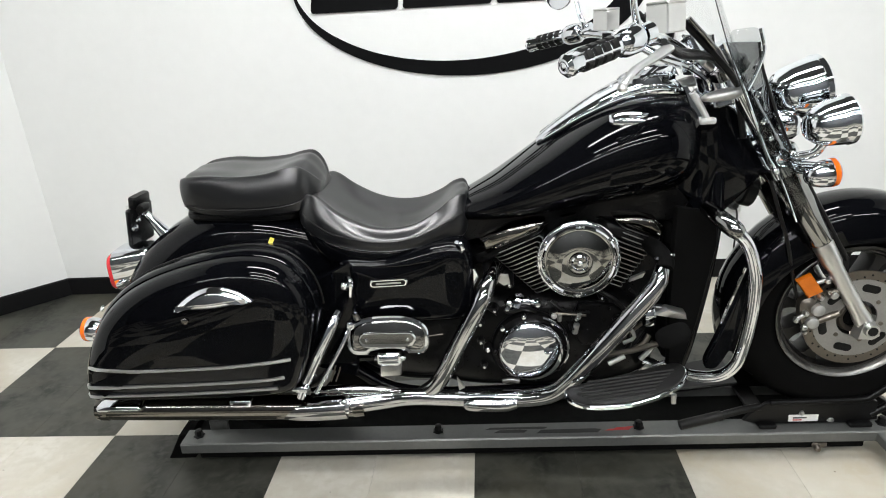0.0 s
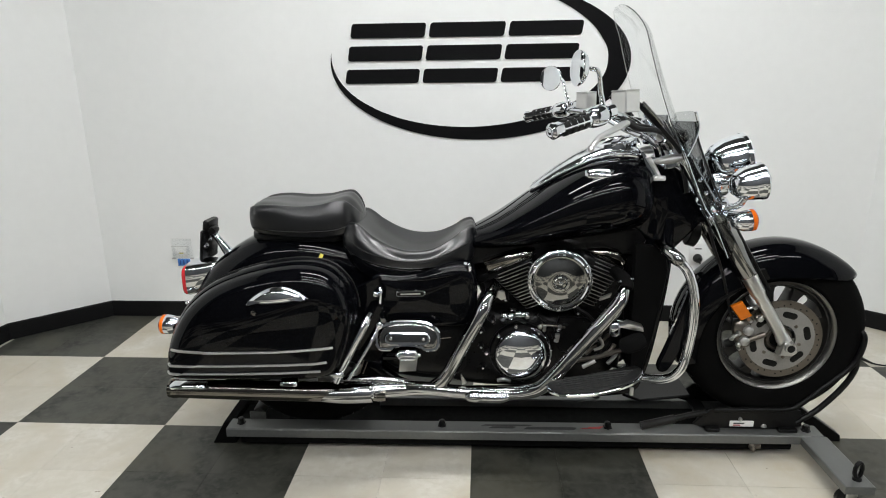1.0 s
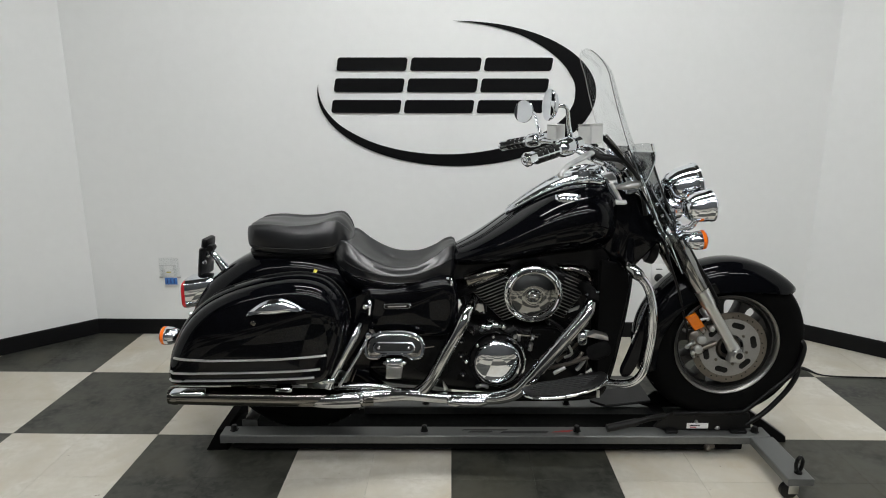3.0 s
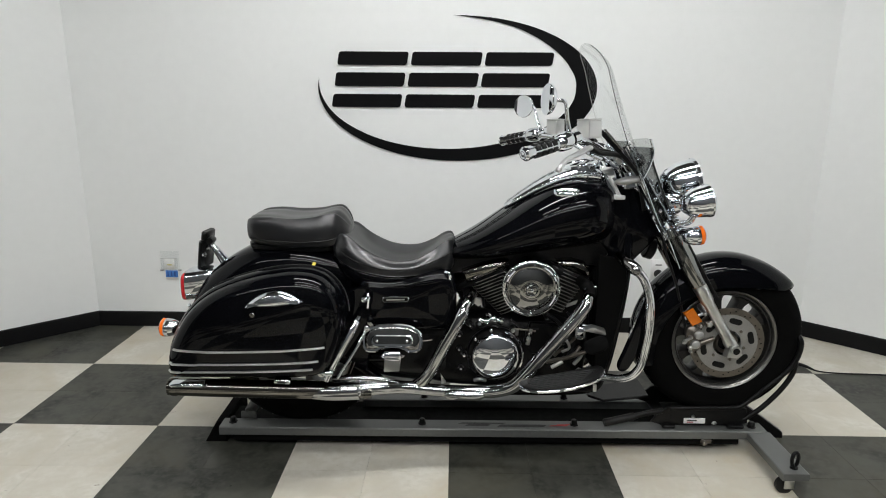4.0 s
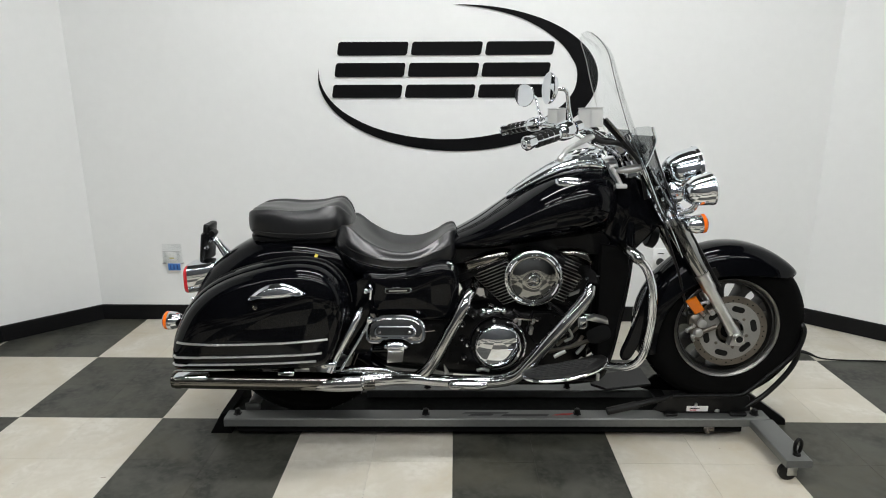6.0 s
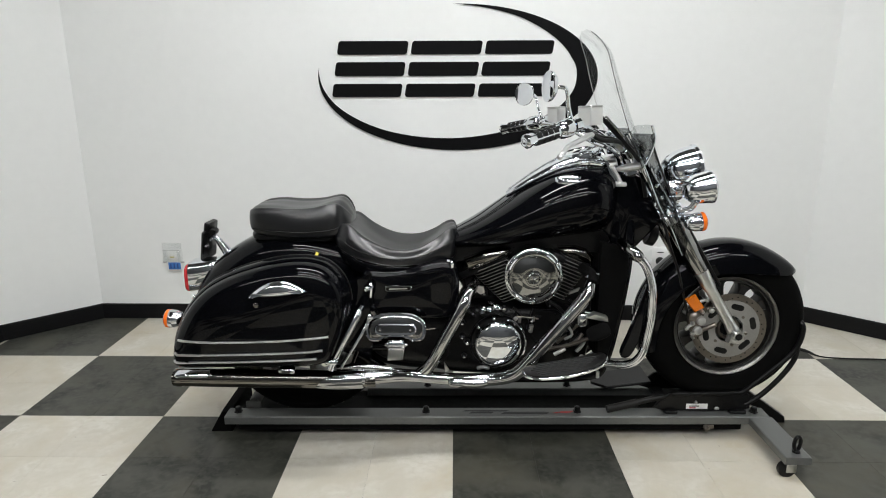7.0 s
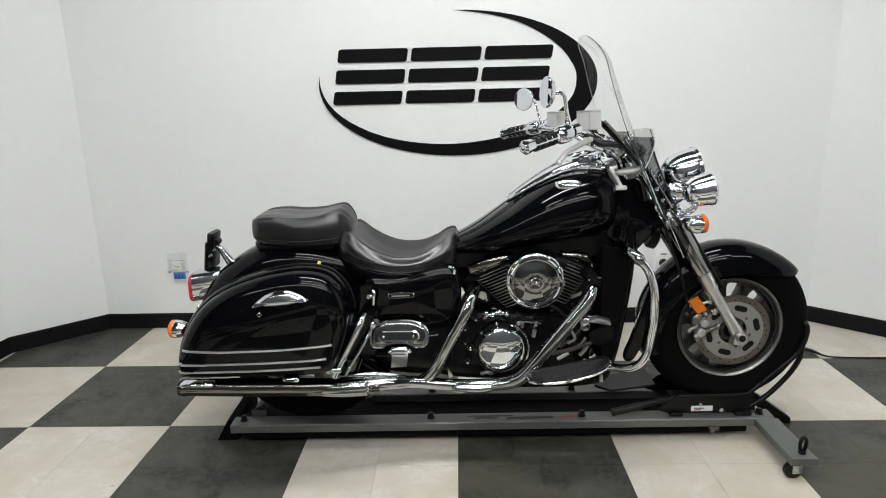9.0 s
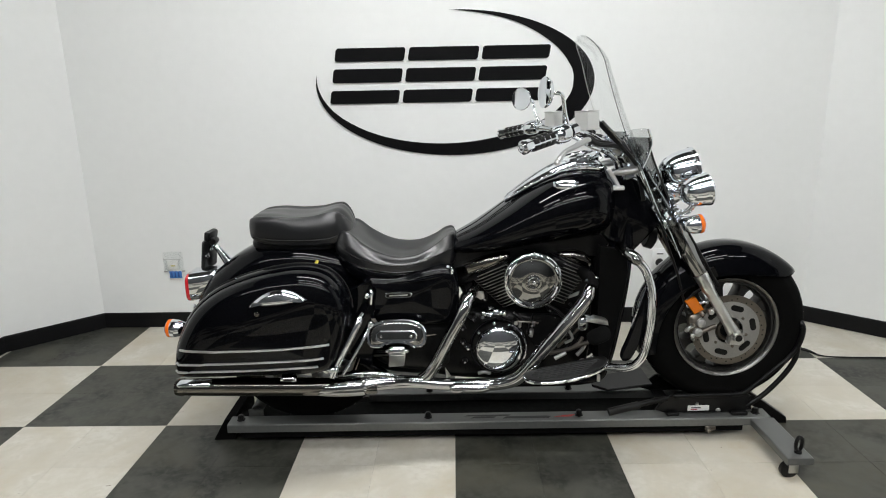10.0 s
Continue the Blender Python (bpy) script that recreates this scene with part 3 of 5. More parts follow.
part("knob", lathe([(0.0, 0.012), (0.008, 0.011), (0.012, 0.004), (0.012, 0)], (1.005, -0.14, RT + 0.012), (0, 0, 1), 12), ALLOY, dolly, "bright knob")
part("knob", lathe([(0.0, 0.010), (0.005, 0.009), (0.007, 0.004), (0.007, 0)], (0.92, -0.147, 0.140), (0, -0.4, 1), 12), ALLOY, dolly)

# ---- the motorcycle ----
bike = empty("motorcycle", Matrix.Translation((0.0211, 0.0199 + YC * 1.0064, 0.0006)) @ Matrix.Scale(1.0064, 4), "black touring cruiser motorcycle with chrome trim, saddlebags and windscreen", "motorcycle")
FW, RW = (1.013, 0.450), (-0.600, 0.402)     # wheel centres (x, z)


def wheel(name, cx, cz, r_tyre, half, r_rim):
    axle = (cx, 0, cz)
    w = part(name, lathe([(0.028, -0.075), (0.045, -0.07), (0.05, -0.04), (0.05, 0.04), (0.045, 0.07), (0.028, 0.075)], axle, (0, 1, 0), 24), DARKALLOY, bike, "dark cast hub")
    prof = [(r_rim - 0.004, -0.046), (r_rim + 0.003, -0.058), (r_rim + 0.018, -half * 0.95)]
    for t in np.linspace(-88, 88, 19):
        a = radians(t)
        prof.append((r_tyre - half * 0.86 + half * 0.86 * math.cos(a), half * math.sin(a)))
    prof += [(r_rim + 0.018, half * 0.95), (r_rim + 0.003, 0.058), (r_rim - 0.004, 0.046)]
    part("tyre", lathe(prof, axle, (0, 1, 0), 72, cap=False), TYRE, w, "black rubber tyre")
    treads = []
    for i in range(44):
        a0 = 2 * math.pi * i / 44
        for s in (-1, 1):
            pts = []
            for k, (hh, dr) in enumerate(((0.2, 0.0005), (0.5, -0.008), (0.78, -0.026))):
                a = a0 + s * 0.02 + k * 0.045
                rr = r_tyre + dr - 0.0012
                pts.append((cx + rr * math.cos(a), s * half * hh, cz + rr * math.sin(a)))
            treads.append(tube(pts, 0.0022, 4, 2, smooth=False))
    part("tread", merged(*treads), BLACK, w, kind="stuff")
    lip = [(r_rim - 0.009, -0.050), (r_rim - 0.006, -0.057), (r_rim, -0.063), (r_rim + 0.005, -0.067), (r_rim + 0.003, -0.069), (r_rim - 0.003, -0.066), (r_rim - 0.008, -0.060), (r_rim - 0.011, -0.053)]
    part("rim_lip", lathe(lip + lip[:1], axle, (0, 1, 0), 72, cap=False), RIM, w, "machined rim lip")
    part("rim_lip", flip(lathe(lip + lip[:1], axle, (0, 1, 0), 72, cap=False)), RIM, w)
    part("rim_well", lathe([(r_rim - 0.016, -0.052), (r_rim - 0.024, -0.03), (r_rim - 0.024, 0.03), (r_rim - 0.016, 0.052), (r_rim + 0.003, 0.054), (r_rim + 0.003, -0.054), (r_rim - 0.016, -0.052)], axle, (0, 1, 0), 64, cap=False), CASTGREY, w, "grey cast rim")
    sp = []
    for i in range(10):
        a = radians(-8 + 36 * i)
        er, et = np.array((math.cos(a), 0, math.sin(a))), np.array((-math.sin(a), 0, math.cos(a)))
        o = np.array((cx, 0, cz))
        rings = []
        for r, hw, y in ((0.035, 0.012, 0.03), (0.09, 0.014, 0.032), (0.125, 0.015, 0.032), (r_rim - 0.045, 0.017, 0.032), (r_rim - 0.030, 0.024, 0.032), (r_rim - 0.018, 0.050, 0.032)):
            c = o + er * r
            rings.append([c + et * hw * 0.8 + np.array((0, -y, 0)), c + et * hw + np.array((0, -y * 0.6, 0)), c + et * hw + np.array((0, y * 0.6, 0)), c + et * hw * 0.8 + np.array((0, y, 0)),
                          c - et * hw * 0.8 + np.array((0, y, 0)), c - et * hw + np.array((0, y * 0.6, 0)), c - et * hw + np.array((0, -y * 0.6, 0)), c - et * hw * 0.8 + np.array((0, -y, 0))])
        part("spoke", skin(rings), CASTGREY, w, "cast spoke")
    return w


fw = wheel("front_wheel", *FW, 0.313, 0.067, 0.192)
wheel("rear_wheel", *RW, 0.330, 0.075, 0.203)


def brake_disc(cx, cz, y, r0, r1, parent):
    """A flat ring with drilled holes along its rim and slots in its carrier."""
    ring = lathe([(r0, -0.0025), (r1, -0.0025), (r1, 0.0025), (r0, 0.0025), (r0, -0.0025)], (cx, y, cz), (0, 1, 0), 64, cap=False)
    d = part("brake_disc", ring, STEEL, parent, "steel brake disc")
    part("disc_carrier", lathe([(0.052, -0.004), (r0 + 0.004, -0.004), (r0 + 0.004, 0.003), (0.052, 0.003), (0.052, -0.004)], (cx, y, cz), (0, 1, 0), 48, cap=False), DISCGREY, parent, "grey disc carrier")
    holes = []
    for i in range(40):
        a = 2 * math.pi * i / 40
        r = r1 - 0.012 - 0.013 * (i % 3) / 2
        holes.append(lathe([(0.0028, -0.0006), (0.0028, 0.0006)], (cx + r * math.cos(a), y - 0.003, cz + r * math.sin(a)), (0, 1, 0), 8))
    part("drilled_hole", merged(*holes), RUBBER, d, kind="stuff")
    for i in range(6):
        a = 2 * math.pi * (i + 0.25) / 6
        r = (r0 + 0.052) / 2 + 0.008
        st = stadium(cx + r * math.cos(a), cz + r * math.sin(a), 0.050, 0.022, 6, math.degrees(a) + 90)
        part("slot", slab(st, [(0, y - 0.0042), (0.001, y - 0.0046)]), BLACK, d, "dark slot")
        b = a + math.pi / 6
        part("disc_bolt", bolt((cx + 0.066 * math.cos(b), y - 0.004, cz + 0.066 * math.sin(b)), (0, -1, 0), 0.006, 0.004), STEEL, d)
    return d


brake_disc(*FW, -0.088, 0.109, 0.138, fw)
part("hub_ring", lathe([(0.030, 0.0), (0.031, 0.012), (0.040, 0.014), (0.044, 0.010), (0.046, 0.0)], (FW[0], -0.072, FW[1]), (0, -1, 0), 36, cap=False), STEEL, fw, "dark steel hub ring")

# front mudguard and fork
part("front_mudguard", arch(*FW, [(41, 0.332, 0.052, 0.03), (46, 0.331, 0.076, 0.05), (60, 0.328, 0.088, 0.085), (85, 0.327, 0.092, 0.11), (115, 0.327, 0.092, 0.105), (150, 0.330, 0.090, 0.09), (185, 0.334, 0.088, 0.07), (200, 0.336, 0.082, 0.055)]), PAINT, bike, "glossy black front mudguard")
ax, tp = np.array((1.026, 0, 0.440)), np.array((0.589, 0, 1.149))
fd = (tp - ax) / np.linalg.norm(tp - ax)


def on_fork(s, y, fwd=0.0):
    """A point s metres up the fork's line."""
    p = ax + fd * s
    return (p[0] + fwd * fd[2], y, p[2] - fwd * fd[0])


for s in (-1, 1):
    y = s * 0.112
    part("fork_slider", lathe([(0.010, -0.028), (0.019, -0.026), (0.0225, -0.015), (0.0225, 0.03), (0.0195, 0.05), (0.0195, 0.20), (0.024, 0.215), (0.026, 0.30), (0.023, 0.305)], on_fork(0, y), fd, 24), SLIDER, bike, "polished alloy fork slider")
    part("fork_cover", lathe([(0.027, 0), (0.031, 0.006), (0.032, 0.215), (0.029, 0.225)], on_fork(0.285, y), fd, 24), SMOKE, bike, "chrome fork cover, brownish reflections put into its colour")
    part("fork_tube", rod(on_fork(0.5, y), on_fork(0.86, y), 0.024, 16), CHROME, bike, "chrome fork tube")
    part("axle_cap", lathe([(0.0, 0.001), (0.0125, 0.0), (0.0135, 0.012), (0.0175, 0.012), (0.0185, 0.0), (0.0185, -0.02)], (ax[0], s * 0.137, ax[2]), (0, s, 0), 20), ALLOY, bike, "hollow axle end")
    part("axle_bore", lathe([(0.0125, 0), (0.0125, 0.0015)], (ax[0], s * 0.1478, ax[2]), (0, s, 0), 16), RUBBER, bike, "dark axle bore")
    part("pinch_lug", slab([(ax[0] - 0.03, ax[2] - 0.03), (ax[0] + 0.012, ax[2] - 0.034), (ax[0] + 0.03, ax[2] - 0.02), (ax[0] + 0.012, ax[2] + 0.02), (ax[0] - 0.02, ax[2] + 0.02)], [(0.003, s * 0.10), (0, s * 0.104), (0, s * 0.13), (0.004, s * 0.136)]), ALLOY, bike)
    part("mudguard_bracket", slab([(0.865, 0.655), (0.905, 0.640), (0.955, 0.665), (0.935, 0.700), (0.885, 0.690)], [(0.002, s * 0.088), (0, s * 0.09), (0.002, s * 0.1)]), BLACK, bike)
for s0, th, m in ((0.50, 0.035, CHROME), (0.78, 0.03, SMOKE)):
    c0, c1 = on_fork(s0, 0), on_fork(s0 + th, 0)
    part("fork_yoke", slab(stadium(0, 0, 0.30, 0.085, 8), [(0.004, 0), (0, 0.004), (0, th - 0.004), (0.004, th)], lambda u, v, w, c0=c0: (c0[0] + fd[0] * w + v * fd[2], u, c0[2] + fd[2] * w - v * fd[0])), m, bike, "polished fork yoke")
refl = slab([(-0.017, -0.029), (0.023, -0.032), (0.019, 0.029), (-0.021, 0.032)], [(0.003, -0.088), (0, -0.091), (0, -0.103), (0.003, -0.106)])
rp = moved(refl, pose(0.872, 0, 0.553, 0, -33, 0))
both("side_reflector", rp, REFLECT, bike, "orange plastic side reflector")
both("reflector_bracket", merged(rod((0.885, -0.092, 0.555), (0.930, -0.10, 0.575), 0.006), bolt((0.915, -0.105, 0.567), (0, -1, 0))), ALLOY, bike)
# front brake caliper
both("brake_caliper", slab(oval(0.884, 0.472, 0.050, 0.098, 20, 3, 14), [(0.008, -0.075), (0, -0.082), (0, -0.104), (0.010, -0.112)]), STEEL, bike, "dark brake caliper")
for cx, cz in ((0.897, 0.490), (0.887, 0.453)):
    both("caliper_pot", lathe([(0.0005, 0.010), (0.011, 0.009), (0.0155, 0.006), (0.017, 0.0), (0.017, -0.02)], (cx, -0.116, cz), (0, -1, 0), 18), CARRIER, bike, "grey caliper pot")
both("caliper_hose_end", rod((0.844, -0.112, 0.462), (0.866, -0.115, 0.478), 0.006, 10), ALLOY, bike, "bright hose fitting")
for at, ax, rr in (((0.846, -0.115, 0.462), (-0.6, -1, 0), 0.008), ((0.866, -0.118, 0.482), (0, -1, 0), 0.007), ((0.897, -0.118, 0.527), (0, -1, 0), 0.007), ((0.873, -0.112, 0.424), (0, -1, 0), 0.006)):
    both("caliper_bolt", bolt(at, ax, rr, 0.009), ALLOY, bike)

both("caliper_bracket", rod((0.92, -0.105, 0.53), (0.965, -0.108, 0.545), 0.012), STEEL, bike)
both("caliper_bracket", rod((0.905, -0.105, 0.452), (0.955, -0.108, 0.475), 0.009), STEEL, bike)
both("caliper_bolt", bolt((0.93, -0.118, 0.532), (0, -1, 0), 0.01), ALLOY, bike)
both("caliper_bolt", bolt((0.868, -0.118, 0.44), (0, -1, 0), 0.008), ALLOY, bike)
part("brake_hose", tube([(0.86, -0.075, 0.50), (0.835, -0.080, 0.58), (0.80, -0.10, 0.68), (0.755, -0.12, 0.78), (0.725, -0.11, 0.87)], 0.005, 8), RUBBER, bike, "black brake hose")
both("mudguard_stay", rod((0.829, -0.100, 0.828), (0.956, -0.096, 0.625), 0.0065, 10), BLACK, bike, "thin black mudguard stay")
part("speed_cable", tube([(0.985, -0.10, 0.485), (0.93, -0.07, 0.60), (0.875, -0.06, 0.72), (0.80, -0.07, 0.86)], 0.0045, 8), RUBBER, bike)

# frame and black bodywork round the engine
part("frame_head", slab([(0.50, 1.01), (0.60, 1.045), (0.645, 1.02), (0.735, 0.865), (0.70, 0.82), (0.64, 0.755), (0.56, 0.76), (0.50, 0.84)], [(0.012, -0.085), (0.003, -0.078), (0, -0.06), (0, 0.06), (0.003, 0.078), (0.012, 0.085)]), PAINT, bike, "black steering head covers")
both("downtube", tube([(0.62, -0.07, 0.86), (0.612, -0.10, 0.70), (0.585, -0.11, 0.50), (0.550, -0.11, 0.33), (0.49, -0.115, 0.27), (0.20, -0.12, 0.262), (-0.20, -0.12, 0.265), (-0.38, -0.11, 0.36)], 0.019, 12), PAINT, bike, "black frame tube")
part("radiator", box(0.50, 0.555, -0.13, 0.13, 0.36, 0.74, 0.01), MATTE, bike, "black radiator")
both("radiator_cover", slab([(0.50, 0.80), (0.60, 0.78), (0.612, 0.70), (0.580, 0.48), (0.548, 0.33), (0.51, 0.34), (0.50, 0.55)], [(0.004, -0.128), (0, -0.132), (0, -0.142), (0.006, -0.15)]), MATTE, bike, "black radiator side cover")
part("crankcase", hull([(-0.13, 0.06, 0.44, 0.33), (-0.10, 0.11, 0.52, 0.28), (0.02, 0.135, 0.56, 0.265), (0.20, 0.14, 0.565, 0.262), (0.38, 0.13, 0.55, 0.27), (0.47, 0.10, 0.50, 0.30), (0.50, 0.05, 0.46, 0.35)], 4, 28, 4.5), DARKALLOY, bike, "black engine crankcase")
part("engine_core", slab([(-0.02, 0.50), (-0.02, 0.62), (0.06, 0.75), (0.20, 0.78), (0.42, 0.78), (0.50, 0.70), (0.50, 0.50)], [(0.01, -0.07), (0, -0.06), (0, 0.06), (0.01, 0.07)]), BLACK, bike, "black engine block between the cylinders")
part("frame_backbone", slab([(-0.04, 0.70), (-0.04, 0.775), (0.52, 0.83), (0.56, 0.80), (0.52, 0.74), (0.30, 0.76)], [(0.005, -0.085), (0, -0.08), (0, 0.08), (0.005, 0.085)]), BLACK, bike, "black frame backbone")
part("gearbox", hull([(-0.36, 0.05, 0.50, 0.34), (-0.33, 0.10, 0.53, 0.30), (-0.15, 0.125, 0.54, 0.28), (-0.08, 0.12, 0.52, 0.30)], 4, 24, 4.5), DARKALLOY, bike, "black gearbox casing")


def cylinder(base, lean, name):
    """A finned barrel, leaning by so many degrees towards the rear (plus) or front (minus)."""
    a = np.array((-math.sin(radians(lean)), 0, math.cos(radians(lean))))
    b = np.array((math.cos(radians(lean)), 0, math.sin(radians(lean))))
    o = np.array((base[0], 0, base[1]))
    cyl = part(name, lathe([(0.055, 0.05), (0.062, 0.06), (0.062, 0.31)], o, a, 24), DARKALLOY, bike, "black finned cylinder")

    def lay(u, v, w):
        p = o + a * w + b * u
        return (p[0], v, p[2])
    tilt = 23 if lean > 0 else -23
    ends = ((0.159, 0.557), (0.043, 0.668)) if lean > 0 else ((0.395, 0.568), (0.486, 0.695))
    ft = np.array((math.cos(radians(tilt)), math.sin(radians(tilt)))) * (1 if lean > 0 else -1)
    fn = np.array((-math.sin(radians(tilt)), math.cos(radians(tilt))))
    for i in range(13):
        tip = np.array(ends[0]) + (np.array(ends[1]) - np.array(ends[0])) * i / 12
        mid = tip + ft * (0.035 + (0.0045 if lean > 0 else 0.0022) * i)

        def fin(u, v, w, mid=mid):
            q = mid + ft * u + fn * w
            return (q[0], v, q[1])
        sz = 0.070 + (0.009 if lean > 0 else 0.0044) * i
        part("fin", slab(oval(0, 0, sz, 0.228, 24, 6), [(0.002, -0.0024), (0, -0.0014), (0, 0.0010), (0.002, 0.0020)], fin), BLACK, cyl)
        part("fin_edge", slab(oval(0, 0, sz + 0.0008, 0.2288, 24, 6), [(0.0012, -0.0010), (0, -0.0005), (0, 0.0010), (0.0012, 0.0015)], fin), ALLOY, cyl, "bright machined fin edge")
    part("cylinder_head", slab(oval(0, 0, 0.225, 0.225, 24, 5), [(0.006, 0.262), (0, 0.266), (0, 0.285), (0.004, 0.29)], lay), DARKALLOY, cyl)
    cov = [(0.018, 0.725), (0.038, 0.680), (0.172, 0.738), (0.188, 0.766), (0.158, 0.768), (0.097, 0.754)] if lean > 0 else [(0.356, 0.771), (0.419, 0.773), (0.461, 0.761), (0.488, 0.734), (0.481, 0.708), (0.453, 0.715), (0.390, 0.742)]
    for s in (-1, 1):
        prof = [(0, s * 0.06), (0, s * 0.114), (0.003, s * 0.121), (0.010, s * 0.126), (0.02, s * 0.128)]
        part("head_cover", slab(cov, prof), DUSK, cyl, "chrome cylinder head cover, colour darkened for shaded reflections")
    return cyl


cylinder((0.215, 0.452), 27, "rear_cylinder")
cylinder((0.300, 0.452), -27, "front_cylinder")

# round air cleaner
AC = (0.264, -0.105, 0.682)
air = part("air_cleaner", lathe([(0.088, 0.0), (0.1, 0.004), (0.1, 0.062), (0.103, 0.066), (0.103, 0.078), (0.098, 0.083), (0.09, 0.084)], AC, (0, -1, 0), 64), CHROME, bike, "round chrome air cleaner")
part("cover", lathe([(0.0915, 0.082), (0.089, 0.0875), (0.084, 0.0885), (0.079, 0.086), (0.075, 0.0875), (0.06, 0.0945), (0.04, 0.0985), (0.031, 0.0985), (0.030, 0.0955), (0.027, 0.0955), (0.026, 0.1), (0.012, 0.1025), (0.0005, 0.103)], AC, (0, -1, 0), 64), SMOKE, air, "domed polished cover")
part("cover_ring", lathe([(0.0845, 0.0885), (0.0885, 0.0925), (0.0925, 0.0885)], AC, (0, -1, 0), 64, cap=False), CHROME, air)
part("centre_ring", lathe([(0.016, 0.1015), (0.0185, 0.1045), (0.021, 0.1010)], AC, (0, -1, 0), 32, cap=False), CHROME, air)
part("centre_bolt", bolt((AC[0], AC[1] - 0.103, AC[2]), (0, -1, 0), 0.007, 0.005), CHROME, air)
for a in (30, 150, 270):
    part("cover_clip", bolt((AC[0] + 0.095 * math.cos(radians(a)), AC[1] - 0.084, AC[2] + 0.095 * math.sin(radians(a))), (0, -1, 0), 0.006, 0.004), CHROME, air)

# clutch cover
CC = (0.145, -0.136, 0.419)
clutch = part("clutch_cover", lathe([(0.100, -0.03), (0.104, 0.004), (0.104, 0.014), (0.098, 0.022), (0.080, 0.024)], CC, (0, -1, 0), 56), DARKALLOY, bike, "black clutch housing")
bowl = [(0.25 * math.sin(radians(a)), 0.0640 - 0.25 + 0.25 * math.cos(radians(a))) for a in (18.2, 16, 13, 10, 7.5, 5, 2.5, 0.2)]
part("dome", lathe([(0.087, 0.0), (0.087, 0.034), (0.0862, 0.042), (0.0835, 0.0475)] + bowl, CC, (0, -1, 0), 56), CHROME, clutch, "chrome domed clutch cover")
arcpts = [(CC[0] + 0.100 * math.cos(radians(a)), CC[1] - 0.028, CC[2] + 0.100 * math.sin(radians(a))) for a in range(-25, 75, 8)]
part("trim_arc", tube(arcpts, 0.004, 8, 2), CHROME, clutch, "chrome trim arc")
for a in (0, 52, 100, 140, 185, 230, 275, 320):
    part("cover_bolt", bolt((CC[0] + 0.096 * math.cos(radians(a)), CC[1] - 0.022, CC[2] + 0.096 * math.sin(radians(a))), (0, -1, 0), 0.0075, 0.008), CHROME if a in (52, 100, 140) else DARKALLOY, clutch)
part("oil_cap", lathe([(0.001, 0.03), (0.014, 0.028), (0.017, 0.02), (0.017, 0.0)], (0.115, -0.13, 0.540), (0, -0.5, 1), 16), CHROME, bike, "chrome oil cap")
part("clutch_arm", merged(rod((0.09, -0.135, 0.545), (0.165, -0.14, 0.548), 0.009), bolt((0.09, -0.145, 0.545), (0, -1, 0), 0.013, 0.01), bolt((0.165, -0.15, 0.548), (0, -1, 0), 0.011, 0.01), box(0.12, 0.15, -0.15, -0.13, 0.53, 0.56, 0.004)), CHROME, bike, "chrome clutch release arm")
part("engine_plate", slab([(0.25, 0.47), (0.27, 0.545), (0.36, 0.54), (0.41, 0.50), (0.36, 0.42), (0.28, 0.42)], [(0.005, -0.13), (0, -0.135), (0, -0.145), (0.005, -0.15)]), DARKALLOY, bike, "black engine side plate")
for k, (x, z) in enumerate(((0.207, 0.514), (0.266, 0.503), (0.259, 0.477), (0.031, 0.417), (0.038, 0.638), (0.093, 0.606), (0.459, 0.685), (0.40, 0.455), (0.37, 0.50))):
    part("engine_bolt", bolt((x, -0.155, z), (0, -1, 0), 0.0085 - 0.0015 * (k % 3), 0.009), CHROME if k % 4 else ALLOY, bike, "chrome engine bolt")
    part("bolt_boss", lathe([(0.011, 0.0), (0.012, -0.01), (0.014, -0.08)], (x, -0.157, z), (0, -1, 0), 10), DARKALLOY, bike)
for pts, r in (([(0.222, -0.15, 0.497), (0.222, -0.16, 0.520)], 0.006), ([(0.272, -0.15, 0.500), (0.272, -0.16, 0.520)], 0.006), ([(0.262, -0.155, 0.462), (0.266, -0.16, 0.490)], 0.008), ([(0.070, -0.16, 0.318), (0.09, -0.165, 0.326), (0.112, -0.16, 0.318)], 0.007), ([(0.388, -0.19, 0.505), (0.408, -0.195, 0.468), (0.382, -0.19, 0.448)], 0.005), ([(0.455, -0.20, 0.455), (0.445, -0.20, 0.430), (0.425, -0.20, 0.405)], 0.007), ([(0.385, -0.20, 0.415), (0.345, -0.20, 0.392)], 0.007)):
    part("engine_fitting", tube(pts, r, 10, 3), ALLOY, bike, "small bright pipe fitting")
for x, z, rr in ((0.013, 0.436, 0.006), (0.013, 0.491, 0.007), (0.100, 0.497, 0.005), (0.052, 0.530, 0.006), (0.235, 0.440, 0.005), (0.330, 0.560, 0.005), (0.350, 0.530, 0.004), (0.020, 0.360, 0.006)):
    part("case_screw", bolt((x, -0.150, z), (0, -1, 0.15), rr, 0.008), CHROME, bike, "small chrome case screw")
    part("screw_boss", lathe([(rr * 1.5, 0.0), (rr * 1.7, -0.012), (rr * 2.0, -0.06)], (x, -0.150, z), (0, -1, 0), 10), BLACK, bike)
